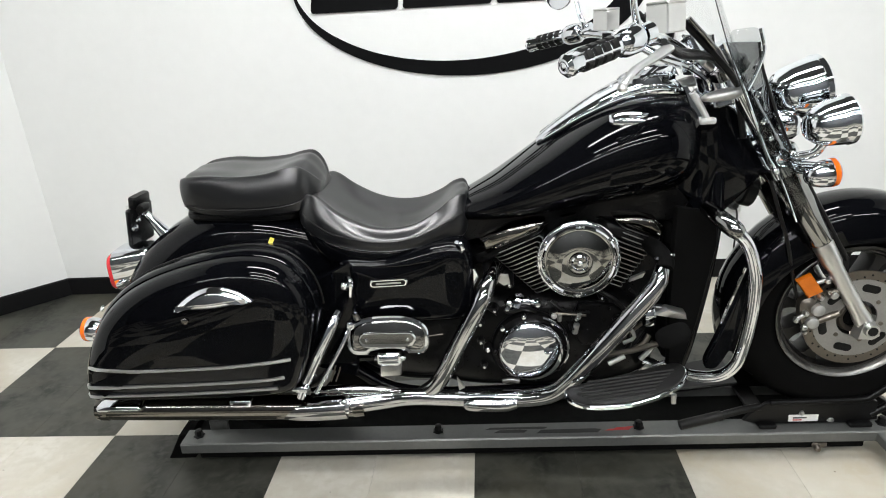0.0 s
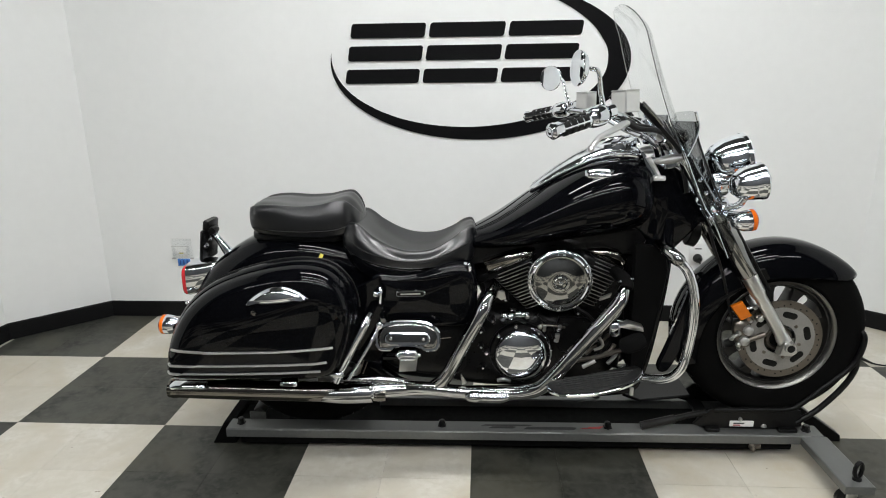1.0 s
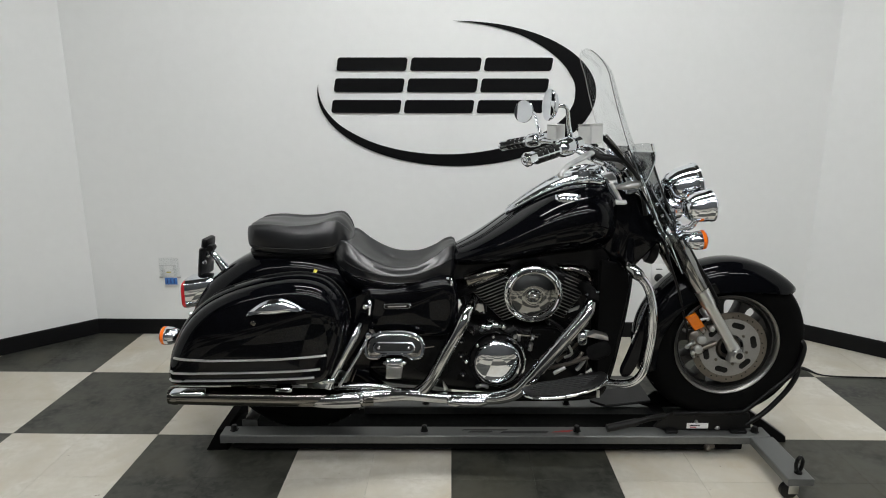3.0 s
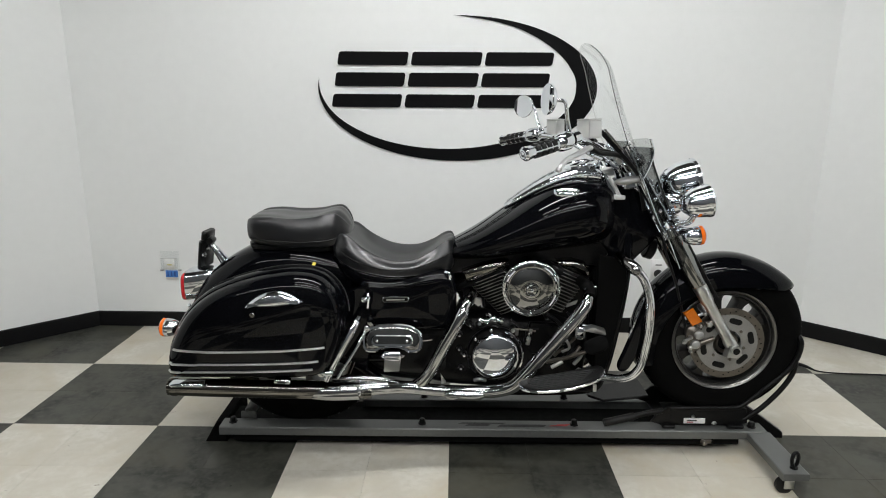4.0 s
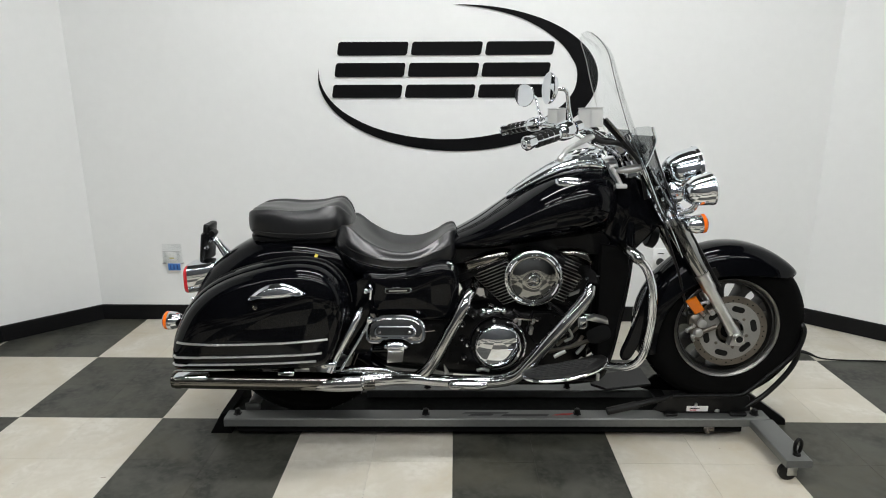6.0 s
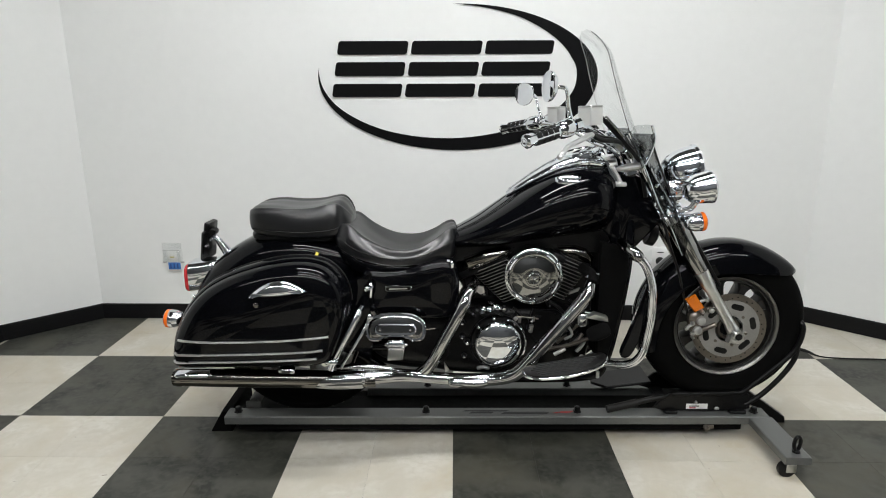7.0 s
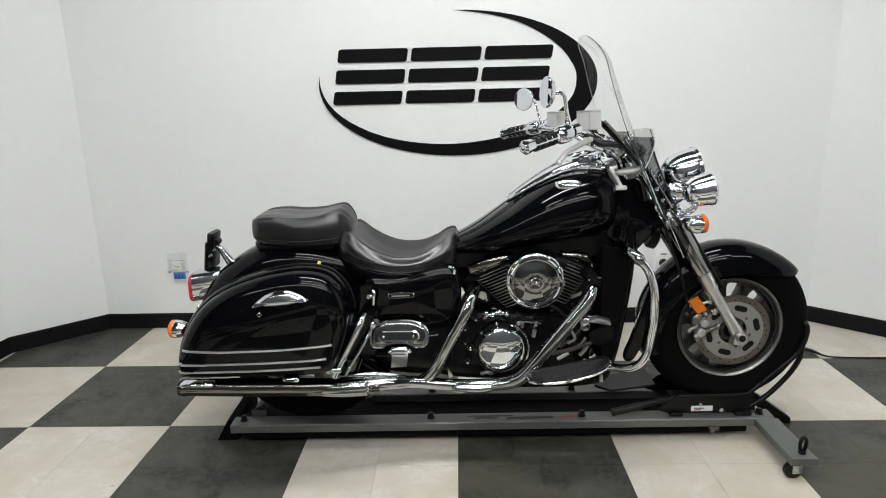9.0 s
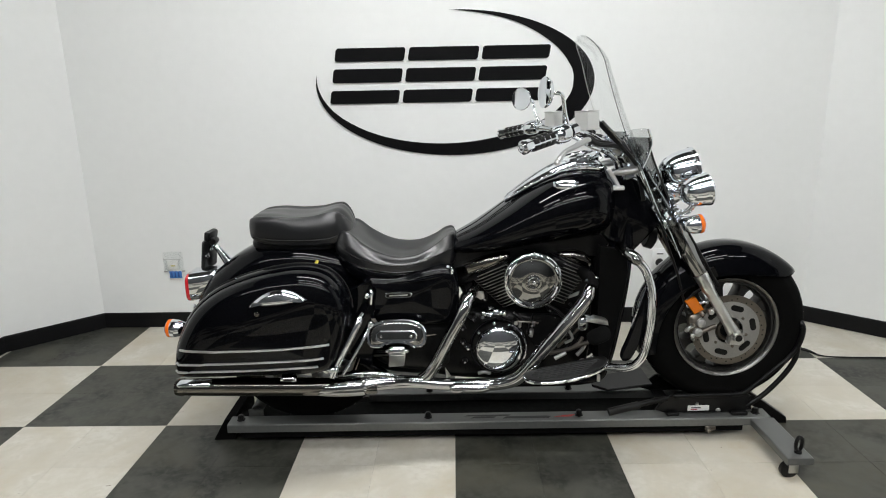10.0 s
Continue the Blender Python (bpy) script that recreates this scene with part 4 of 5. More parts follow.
for pts, rr, m in (([(0.482, -0.225, 0.410), (0.452, -0.215, 0.388), (0.418, -0.205, 0.372), (0.392, -0.195, 0.350)], 0.006, CHROME), ([(0.446, -0.19, 0.470), (0.432, -0.195, 0.448), (0.412, -0.195, 0.434)], 0.007, STEEL),
                   ([(0.395, -0.17, 0.470), (0.402, -0.175, 0.440), (0.392, -0.175, 0.415)], 0.006, BLACK), ([(0.208, -0.155, 0.520), (0.25, -0.158, 0.518), (0.29, -0.155, 0.512)], 0.0035, STEEL),
                   ([(0.32, -0.16, 0.585), (0.36, -0.165, 0.560), (0.395, -0.165, 0.520)], 0.006, BLACK)):
    part("pedal_link", tube(pts, rr, 10, 4), m, bike, "small bent link rod")
part("link_plate", slab([(0.424, 0.362), (0.452, 0.372), (0.462, 0.392), (0.440, 0.398), (0.420, 0.380)], [(0.002, -0.208), (0, -0.211), (0.002, -0.216)]), SLIDER, bike, "small bright link plate")
part("frame_gusset", slab([(-0.054, 0.362), (-0.034, 0.330), (-0.050, 0.322)], [(0.001, -0.198), (0, -0.200), (0.001, -0.206)]), ALLOY, bike, "small bright gusset")
for k in (0, 1):
    part("cover_slot", rod((-0.394 + 0.013 * k, -0.209, 0.360), (-0.376 + 0.012 * k, -0.209, 0.408 - 0.005 * k), 0.0022, 6), STEEL, bike, "thin bright cover slot")
part("engine_flag", slab([(0.396, 0.605), (0.430, 0.618), (0.434, 0.634), (0.398, 0.618)], [(0.002, -0.150), (0, -0.153), (0.002, -0.160)]), ALLOY, bike, "small bright bracket")
part("pipe_bracket", slab([(0.056, 0.622), (0.062, 0.640), (0.090, 0.636), (0.095, 0.612), (0.078, 0.605)], [(0.002, -0.150), (0, -0.153), (0.002, -0.160)]), ALLOY, bike, "small bright bracket")
part("frame_hook", tube([(-0.040, -0.17, 0.735), (-0.026, -0.18, 0.732), (-0.024, -0.18, 0.715), (-0.036, -0.175, 0.708)], 0.006, 8), CHROME, bike, "small chrome hook")
for pts, r in (([(0.075, -0.15, 0.545), (0.09, -0.158, 0.528), (0.13, -0.158, 0.54), (0.16, -0.15, 0.525)], 0.006), ([(0.20, -0.15, 0.555), (0.24, -0.155, 0.525), (0.30, -0.152, 0.52)], 0.004), ([(0.02, -0.14, 0.60), (0.03, -0.15, 0.55), (0.06, -0.15, 0.52)], 0.005), ([(0.40, -0.15, 0.585), (0.43, -0.16, 0.55), (0.41, -0.165, 0.48), (0.36, -0.16, 0.44)], 0.0055), ([(0.44, -0.15, 0.46), (0.41, -0.17, 0.43), (0.37, -0.17, 0.405)], 0.006)):
    part("engine_pipe", tube(pts, r, 8), BLACK, bike, "small black pipe")
part("cylinder_nut", bolt((0.11, -0.155, 0.548), (0, -1, 0.5), 0.013, 0.016), CHROME, bike)
part("cylinder_nut", bolt((0.085, -0.152, 0.538), (0, -1, 0.2), 0.010, 0.012), CHROME, bike)
part("engine_bracket", slab([(-0.002, 0.606), (-0.006, 0.662), (0.004, 0.660), (0.016, 0.636)], [(0.002, -0.155), (0, -0.158), (0.002, -0.166)]), CHROME, bike, "small chrome bracket")

# exhaust
P1 = [(0.485, -0.13, 0.690), (0.475, -0.18, 0.680), (0.458, -0.22, 0.661), (0.440, -0.238, 0.625), (0.375, -0.248, 0.545), (0.301, -0.250, 0.452), (0.248, -0.244, 0.380), (0.205, -0.232, 0.330), (0.155, -0.220, 0.307), (0.083, -0.208, 0.296), (-0.052, -0.205, 0.297), (-0.175, -0.225, 0.318), (-0.255, -0.256, 0.331), (-0.333, -0.280, 0.335)]
part("front_exhaust", tube(P1, [0.014, 0.017, 0.0195, 0.0225, 0.0235, 0.0235, 0.0235, 0.0235, 0.0235, 0.023, 0.022, 0.023, 0.025, 0.025], 18, 5), HEADER, bike, "chrome exhaust header pipe")
part("heat_shield", tube([(-0.035, -0.222, 0.292), (-0.015, -0.226, 0.292), (0.068, -0.229, 0.291), (0.102, -0.227, 0.294)], [0.013, 0.019, 0.019, 0.014], 16, 6), HEADER, bike, "chrome slotted heat shield")
part("shield_slot", rod((0.0, -0.2445, 0.297), (0.060, -0.2465, 0.296), 0.0022, 6), BLACK, bike, "dark slot")
part("exhaust_collar", tube([(0.448, -0.13, 0.698), (0.458, -0.18, 0.696), (0.468, -0.208, 0.682), (0.464, -0.222, 0.670)], [0.021, 0.022, 0.021, 0.019], 16, 5), MATTE, bike, "black exhaust port collar")
part("collar_nut", bolt((0.480, -0.212, 0.700), (0.4, -1, 0.3), 0.006, 0.008), CHROME, bike, "small chrome nut")
part("collar_nut", bolt((0.448, -0.206, 0.690), (0, -1, 0.3), 0.006, 0.008), CHROME, bike)
part("joint_sleeve", tube([(-0.540, -0.282, 0.318), (-0.50, -0.284, 0.322), (-0.43, -0.282, 0.326), (-0.350, -0.280, 0.330), (-0.338, -0.280, 0.331)], [0.010, 0.024, 0.0325, 0.0335, 0.0315], 24, 5), HEADER, bike, "chrome joint sleeve over the silencer")
P2 = [(0.060, -0.11, 0.635), (0.048, -0.16, 0.632), (0.030, -0.195, 0.612), (0.012, -0.215, 0.578), (-0.045, -0.222, 0.47), (-0.082, -0.222, 0.394), (-0.112, -0.214, 0.345), (-0.148, -0.204, 0.312)]
part("rear_exhaust", tube(P2, [0.019, 0.021, 0.0225, 0.0225, 0.0225, 0.0225, 0.0225, 0.022], 18, 5), HEADER, bike, "chrome exhaust header pipe")
both_ends = [(-0.29, 0.0250), (-0.315, 0.0275), (-0.32, 0.026), (-0.34, 0.027), (-0.40, 0.0315), (-0.60, 0.033), (-0.85, 0.033), (-0.985, 0.0315), (-0.996, 0.030)]
# silencer chrome is coloured dark in place of dull reflections
muff = part("silencer", tube([(x * 1.013, -0.276 + 0.004 * (x + 0.3), 0.326 - 0.012 * (x + 0.3)) for x, _ in both_ends], [r for _, r in both_ends], 36, 6), DUSK, bike, "long chrome silencer, dark reflections put into its colour")
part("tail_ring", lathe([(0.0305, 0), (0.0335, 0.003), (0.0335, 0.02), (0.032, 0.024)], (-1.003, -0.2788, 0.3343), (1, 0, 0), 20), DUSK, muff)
part("clamp", lathe([(0.0265, 0), (0.028, 0.003), (0.028, 0.016), (0.0265, 0.019)], (-0.349, -0.2762, 0.3315), (1, 0, 0), 20), CHROME, muff, "chrome clamp")
part("clamp_bolt", merged(bolt((-0.339, -0.305, 0.361), (0, -1, 0), 0.008, 0.01), rod((-0.339, -0.28, 0.361), (-0.339, -0.305, 0.361), 0.006)), CHROME, muff)
part("tail_trim", box(-0.994, -0.872, -0.325, -0.285, 0.350, 0.366, 0.006), CHROME, muff, "chrome tail trim")
part("joint_pipe", tube([(-0.435, -0.262, 0.365), (-0.345, -0.258, 0.365), (-0.275, -0.252, 0.358), (-0.205, -0.24, 0.341)], [0.010, 0.014, 0.014, 0.011], 14, 5), SMOKE, bike, "chrome joint pipe, colour darkened for reflections")

# tank and its chrome
tank = part("fuel_tank", hull([(-0.045, 0.060, 0.800, 0.765), (-0.02, 0.095, 0.815, 0.752), (0.06, 0.140, 0.858, 0.755), (0.16, 0.172, 0.925, 0.765), (0.27, 0.196, 1.003, 0.782), (0.36, 0.204, 1.050, 0.795), (0.45, 0.198, 1.072, 0.806), (0.52, 0.168, 1.060, 0.825), (0.555, 0.120, 1.035, 0.85), (0.568, 0.06, 1.00, 0.89)], 5, 44, 2.25), PAINT, bike, "glossy black fuel tank")
part("tank_console", hull([(0.175, 0.008, 0.955, 0.935), (0.20, 0.030, 0.978, 0.945), (0.28, 0.048, 1.035, 0.99), (0.37, 0.066, 1.085, 1.03), (0.44, 0.074, 1.103, 1.05), (0.50, 0.066, 1.096, 1.05), (0.53, 0.045, 1.075, 1.04), (0.54, 0.02, 1.06, 1.045)], 5, 28, 2.2), CHROME, tank, "chrome tank console")
part("speedometer", lathe([(0.070, -0.02), (0.072, 0.0), (0.068, 0.012), (0.060, 0.016), (0.058, 0.013), (0.0005, 0.013)], (0.445, 0, 1.094), (-0.22, 0, 1), 36), CHROME, tank, "round chrome speedometer")
part("console_trim", tube([(0.19, -0.045, 0.955), (0.28, -0.075, 1.012), (0.37, -0.098, 1.055), (0.45, -0.105, 1.072), (0.52, -0.08, 1.062)], 0.006, 8), CHROME, tank, "chrome trim line")
part("console_trim", tube([(0.19, 0.045, 0.955), (0.28, 0.075, 1.012), (0.37, 0.098, 1.055), (0.45, 0.105, 1.072), (0.52, 0.08, 1.062)], 0.006, 8), CHROME, tank)
bd = lathe([(0.0005, 0.017), (0.012, 0.016), (0.020, 0.011), (0.0235, 0.003), (0.024, -0.012)], (0, 0, 0), (0, -1, 0), 28)
bd = ([(x * 2.35, y * 1.1, z * 0.85) for x, y, z in bd[0]], bd[1])
part("tank_badge", moved(bd, pose(0.388, -0.148, 1.012, 38, 4, -4)), CHROME, tank, "chrome oval tank ornament")
both("neck_trim", slab([(0.508, 1.080), (0.518, 1.082), (0.562, 1.022), (0.575, 1.000), (0.556, 0.996), (0.535, 1.015)], [(0.002, -0.095), (0, -0.098), (0.002, -0.105)]), CHROME, bike, "chrome neck trim")
# polished metal; white paint stands in for the wall's reflection on it
both("neck_stay", merged(tube([(0.530, -0.11, 1.066), (0.550, -0.11, 1.036), (0.568, -0.11, 1.006)], [0.007, 0.007, 0.006], 10), box(0.550, 0.588, -0.12, -0.10, 0.992, 1.006, 0.003)), LOUVRE, bike, "polished stay, coloured white for the reflected wall")

# seats
def seat_body(keys):
    """Upholstery along x: keys (x, half width of the top, of the bottom, top, shoulder, bottom)."""
    rings = []
    for x, ht, hb, top, sh, bot in spline(keys, 6):
        mid = max(ht, hb) + 0.004
        half = [(ht * 0.40, top + 0.001), (ht * 0.70, sh - 0.004), (ht * 0.85, sh + 0.002), (ht * 0.95, sh - 0.007), (mid - 0.003, sh - (sh - bot) * 0.42), (hb + 0.003, bot + (sh - bot) * 0.14), (hb - 0.014, bot)]
        loop = [(0.0, top)] + half + [(0.0, bot)] + [(-y, z) for y, z in reversed(half)]
        rings.append([(x, y, z) for y, z in spline(loop, 4, True)])
    return skin(rings)


seat = part("rider_seat", seat_body([(-0.455, 0.05, 0.06, 0.840, 0.838, 0.800), (-0.44, 0.112, 0.12, 0.853, 0.850, 0.778), (-0.395, 0.142, 0.152, 0.850, 0.855, 0.752), (-0.34, 0.156, 0.168, 0.797, 0.812, 0.734),
                                    (-0.28, 0.160, 0.174, 0.760, 0.779, 0.722), (-0.22, 0.158, 0.174, 0.744, 0.764, 0.716), (-0.15, 0.146, 0.162, 0.750, 0.768, 0.718), (-0.09, 0.122, 0.140, 0.782, 0.795, 0.720),
                                    (-0.05, 0.104, 0.122, 0.816, 0.823, 0.720), (-0.02, 0.085, 0.102, 0.830, 0.831, 0.728), (-0.006, 0.05, 0.07, 0.815, 0.812, 0.748)]), LEATHER, bike, "black vinyl rider seat", angle=60)
part("seat_pan", hull([(-0.45, 0.10, 0.80, 0.74), (-0.40, 0.145, 0.78, 0.69), (-0.33, 0.165, 0.75, 0.66), (-0.22, 0.168, 0.73, 0.655), (-0.10, 0.140, 0.735, 0.68), (-0.02, 0.09, 0.76, 0.72)], 5, 30, 3.5), PAINT, seat, "black seat base")
for s in (-1, 1):
    part("seat_seam", tube([(-0.43, s * 0.134, 0.812), (-0.36, s * 0.170, 0.772), (-0.25, s * 0.1785, 0.744), (-0.15, s * 0.166, 0.746), (-0.06, s * 0.128, 0.774), (-0.02, s * 0.104, 0.790)], 0.0022, 6), RUBBER, seat, "stitched seam")
pill = part("pillion_seat", seat_body([(-0.768, 0.035, 0.035, 0.876, 0.874, 0.852), (-0.764, 0.076, 0.072, 0.894, 0.891, 0.840), (-0.753, 0.102, 0.094, 0.906, 0.903, 0.829), (-0.728, 0.119, 0.111, 0.912, 0.911, 0.820), (-0.672, 0.128, 0.126, 0.912, 0.914, 0.812),
                                      (-0.598, 0.13, 0.134, 0.904, 0.909, 0.808), (-0.525, 0.128, 0.134, 0.909, 0.913, 0.808), (-0.470, 0.122, 0.130, 0.925, 0.925, 0.810), (-0.438, 0.112, 0.120, 0.929, 0.925, 0.815),
                                      (-0.414, 0.095, 0.100, 0.912, 0.906, 0.825), (-0.397, 0.065, 0.07, 0.885, 0.88, 0.835), (-0.392, 0.03, 0.03, 0.87, 0.868, 0.845)]), LEATHER, bike, "black vinyl pillion seat", angle=60)
for s in (-1, 1):
    part("seat_seam", tube([(-0.745, s * 0.112, 0.840), (-0.68, s * 0.139, 0.835), (-0.55, s * 0.146, 0.832), (-0.46, s * 0.138, 0.838), (-0.418, s * 0.108, 0.848)], 0.002, 6), RUBBER, pill, "stitched seam")
part("seat_base", hull([(-0.76, 0.07, 0.818, 0.796), (-0.72, 0.11, 0.82, 0.79), (-0.50, 0.12, 0.82, 0.785), (-0.44, 0.09, 0.82, 0.79)], 4, 24, 4), BLACK, pill)

# rear bodywork
part("rear_mudguard", arch(RW[0], 0.425, [(40, 0.385, 0.108, 0.085), (65, 0.392, 0.132, 0.10), (95, 0.398, 0.142, 0.105), (125, 0.408, 0.138, 0.105), (150, 0.424, 0.124, 0.10), (172, 0.43, 0.108, 0.09)]), PAINT, bike, "glossy black rear mudguard")
part("rear_frame", hull([(-0.78, 0.05, 0.70, 0.60), (-0.70, 0.12, 0.76, 0.52), (-0.50, 0.13, 0.79, 0.50), (-0.38, 0.13, 0.76, 0.46)], 4, 24, 4), PAINT, bike, "black rear frame cover")
cover = both("side_cover", slab(spline([(-0.345, 0.66), (-0.33, 0.70), (-0.22, 0.70), (-0.06, 0.735), (-0.005, 0.70), (0.0, 0.60), (-0.015, 0.53), (-0.10, 0.515), (-0.26, 0.52), (-0.335, 0.56)], 4, True), [(0, -0.10), (0, -0.165), (0.005, -0.178), (0.014, -0.185), (0.026, -0.189)], crown=-0.006), PAINT, bike, "glossy black side cover")[0]
part("side_crease", tube([(-0.255, -0.193, 0.684), (-0.17, -0.194, 0.690), (-0.09, -0.19, 0.702), (-0.03, -0.183, 0.712)], [0.002, 0.005, 0.005, 0.002], 8), PAINT, cover)
part("name_badge", slab(stadium(-0.215, 0.640, 0.098, 0.022, 8, 2), [(0, -0.188), (0, -0.196), (0.002, -0.198)]), CHROME, cover, "chrome name badge")
part("badge_field", slab(stadium(-0.215, 0.640, 0.088, 0.014, 8, 2), [(0, -0.196), (0.0005, -0.1985)]), BLACK, cover, "black badge field with a plain bright bar")
part("badge_bar", slab(stadium(-0.215, 0.640, 0.066, 0.005, 6, 2), [(0, -0.198), (0.0005, -0.1995)]), ALLOY, cover)
part("lower_cover", hull([(-0.36, 0.06, 0.52, 0.40), (-0.31, 0.12, 0.54, 0.33), (-0.18, 0.14, 0.54, 0.30), (-0.04, 0.13, 0.53, 0.30), (0.0, 0.10, 0.50, 0.33)], 4, 24, 4), BLACK, bike, "black lower engine covers")
both("strut_cover", slab([(-0.425, 0.40), (-0.40, 0.66), (-0.31, 0.70), (-0.30, 0.50), (-0.32, 0.37)], [(0.006, -0.185), (0, -0.19), (0, -0.2), (0.006, -0.205)]), PAINT, bike, "black strut cover")
both("swing_arm", tube([(-0.20, -0.125, 0.40), (-0.40, -0.13, 0.40), (-0.60, -0.12, 0.42)], 0.025, 12), PAINT, bike, "black swing arm")
both("shock_absorber", rod((-0.34, -0.16, 0.66), (-0.47, -0.16, 0.43), 0.022), CHROME, bike)

# saddlebags
BAG = [(-1.004, 0.382), (-1.014, 0.430), (-0.998, 0.500), (-0.955, 0.585), (-0.900, 0.650), (-0.828, 0.700), (-0.731, 0.739), (-0.616, 0.766), (-0.522, 0.771), (-0.449, 0.752), (-0.398, 0.700), (-0.376, 0.627), (-0.383, 0.547), (-0.408, 0.468), (-0.449, 0.392), (-0.55, 0.370), (-0.75, 0.366), (-0.96, 0.366)]
OUT = spline([(p * 0.983 - 0.0002, 1.349 + (q - 1.349) * 0.983) for p, q in BAG], 4, True)
bagdata = slab(OUT, [(0.05, -0.150), (0.034, -0.160), (0.022, -0.185), (0.008, -0.230), (0.0, -0.270), (0.001, -0.288), (0.004, -0.300), (0.0085, -0.307), (0.0105, -0.3065), (0.0115, -0.311), (0.014, -0.326), (0.022, -0.346), (0.034, -0.358), (0.052, -0.367), (0.080, -0.3725)], crown=-0.012)
from mathutils.bvhtree import BVHTree
tree = BVHTree.FromPolygons([Vector(v) for v in bagdata[0]], bagdata[1])


def drape(x, z, lift=0.0):
    """The bag's outer skin at (x, z)."""
    h = tree.ray_cast(Vector((x, -1, z)), Vector((0, 1, 0)))
    return (x, (h[0].y if h[0] else -0.30) - lift, z)


for s in (-1, 1):
    turn = (lambda d: d) if s < 0 else flip
    bag = part("saddlebag", turn(bagdata), PAINT, bike, "glossy black hard saddlebag with three bright stripes")
    for x0, x1, z0, z1 in ((-0.947, -0.437, 0.509, 0.526), (-0.962, -0.459, 0.461, 0.477), (-0.970, -0.480, 0.431, 0.447)):
        pts = []
        for t in np.linspace(0, 1, 41):
            x = x0 + (x1 - x0) * t
            pts.append(drape(x, z0 + (z1 - z0) * t ** 2.2, 0.002))
        part("stripe", turn(tube(pts, 0.0042, 8, 1)), ALLOY, bag, "bright metal stripe")
    em = []
    for t in np.linspace(0, 1, 17):
        x = -0.692 + 0.194 * t
        mid, up = 0.668 + 0.019 * t, 0.044 * math.sin(math.pi * min(1, t * 1.02)) ** 0.8
        em.append((x, mid + up))
    low = [(-0.692 + 0.194 * t, 0.668 + 0.019 * t - 0.007 * math.sin(math.pi * t)) for t in np.linspace(1, 0, 17)[1:-1]]
    ol = em + low
    part("emblem", turn(slab(ol, [(0.0, -0.001), (0.0, 0.002), (0.003, 0.0065), (0.008, 0.0115), (0.014, 0.0145)], drape)), CHROME, bag, "chrome leaf-shaped latch plate")
    part("key_lock", turn(lathe([(0.0005, 0.002), (0.006, 0.002), (0.0085, 0.0), (0.0085, -0.01)], drape(-0.667, 0.641, 0.002), (0, -1, 0), 14)), DUSK, bag, "small round lock")
    part("lid_seam", turn(tube([(p[0], -0.262, p[1] + 0.0005) for p in OUT[10:46]], 0.0022, 6, 1, smooth=False)), RUBBER, bag, "dark lid seam")
    part("rear_mark", turn(lathe([(0.0005, 0.004), (0.006, 0.003), (0.008, 0)], (-0.892, -0.330, 0.655), (-0.6, -0.7, 0.5), 12)), CHROME, bag)
    part("bag_latch", turn(box(-0.616, -0.562, -0.356, -0.330, 0.386, 0.400, 0.003)), CHROME, bag, "small chrome latch")
    part("latch_slot", turn(box(-0.606, -0.572, -0.3572, -0.3555, 0.390, 0.396, 0.0005)), BLACK, bag)
    part("bag_hinge", turn(box(-0.462, -0.418, -0.335, -0.300, 0.408, 0.424, 0.004)), CHROME, bag)
part("yellow_tag", moved(box(-0.009, 0.009, -0.0007, 0.0007, -0.012, 0.012, 0.0005), pose(-0.497, -0.205, 0.768, -40, 24, 0) @ Matrix.Diagonal((0.62, 1, 0.7, 1))), YELLOW, bike, "yellow paper tag")
both("bag_rail", tube([(-0.338, -0.255, 0.592), (-0.352, -0.285, 0.570), (-0.385, -0.302, 0.508), (-0.425, -0.312, 0.430), (-0.447, -0.312, 0.382)], [0.010, 0.0145, 0.0145, 0.0125, 0.011], 14), CHROME, bike, "chrome saddlebag guard rail")
both("bag_stay", tube([(-0.312, -0.245, 0.552), (-0.345, -0.275, 0.490), (-0.41, -0.30, 0.385)], 0.0065, 10), CHROME, bike)
both("stay_bolt", bolt((-0.312, -0.252, 0.552), (0, -1, 0), 0.012, 0.008), CHROME, bike)
both("rail_hook", merged(tube([(-0.318, -0.20, 0.665), (-0.308, -0.215, 0.655), (-0.312, -0.215, 0.615)], 0.007, 8), bolt((-0.325, -0.215, 0.645), (0, -1, 0), 0.011, 0.01)), CHROME, bike)

# tail
part("tail_lamp", hull([(-1.042, 0.050, 0.668, 0.582), (-1.036, 0.060, 0.682, 0.575), (-1.02, 0.063, 0.690, 0.574)], 3, 28, 4), RED, bike, "red tail lamp lens")
part("tail_housing", hull([(-1.022, 0.064, 0.691, 0.573), (-0.98, 0.060, 0.695, 0.585), (-0.93, 0.050, 0.697, 0.61), (-0.90, 0.03, 0.69, 0.63)], 4, 28, 4), CHROME, bike, "chrome tail lamp housing")


def indicator(x, y, z, face):
    """A chrome bullet lamp with an amber lens; face: +1 looks ahead, -1 behind."""
    b = part("indicator", lathe([(0.004, -0.052), (0.016, -0.047), (0.026, -0.034), (0.032, -0.015), (0.0335, 0.004), (0.0325, 0.006)], (x, y, z), (face, 0, 0.14 if face > 0 else 0.05), 28), CHROME, bike, "chrome bullet indicator")
    part("lens", lathe([(0.0325, 0.004), (0.034, 0.006), (0.033, 0.016), (0.026, 0.022), (0.012, 0.025), (0.0005, 0.0255)], (x, y, z), (face, 0, 0.14 if face > 0 else 0.05), 28), AMBER, b, "amber lens")
    return b


for s in (-1, 1):
    indicator(-1.052, s * 0.165, 0.513, -1)
    part("indicator_stem", rod((-1.03, s * 0.165, 0.511), (-0.93, s * 0.09, 0.55), 0.009), CHROME, bike)
    indicator(0.826, s * 0.182, 0.880, 1)
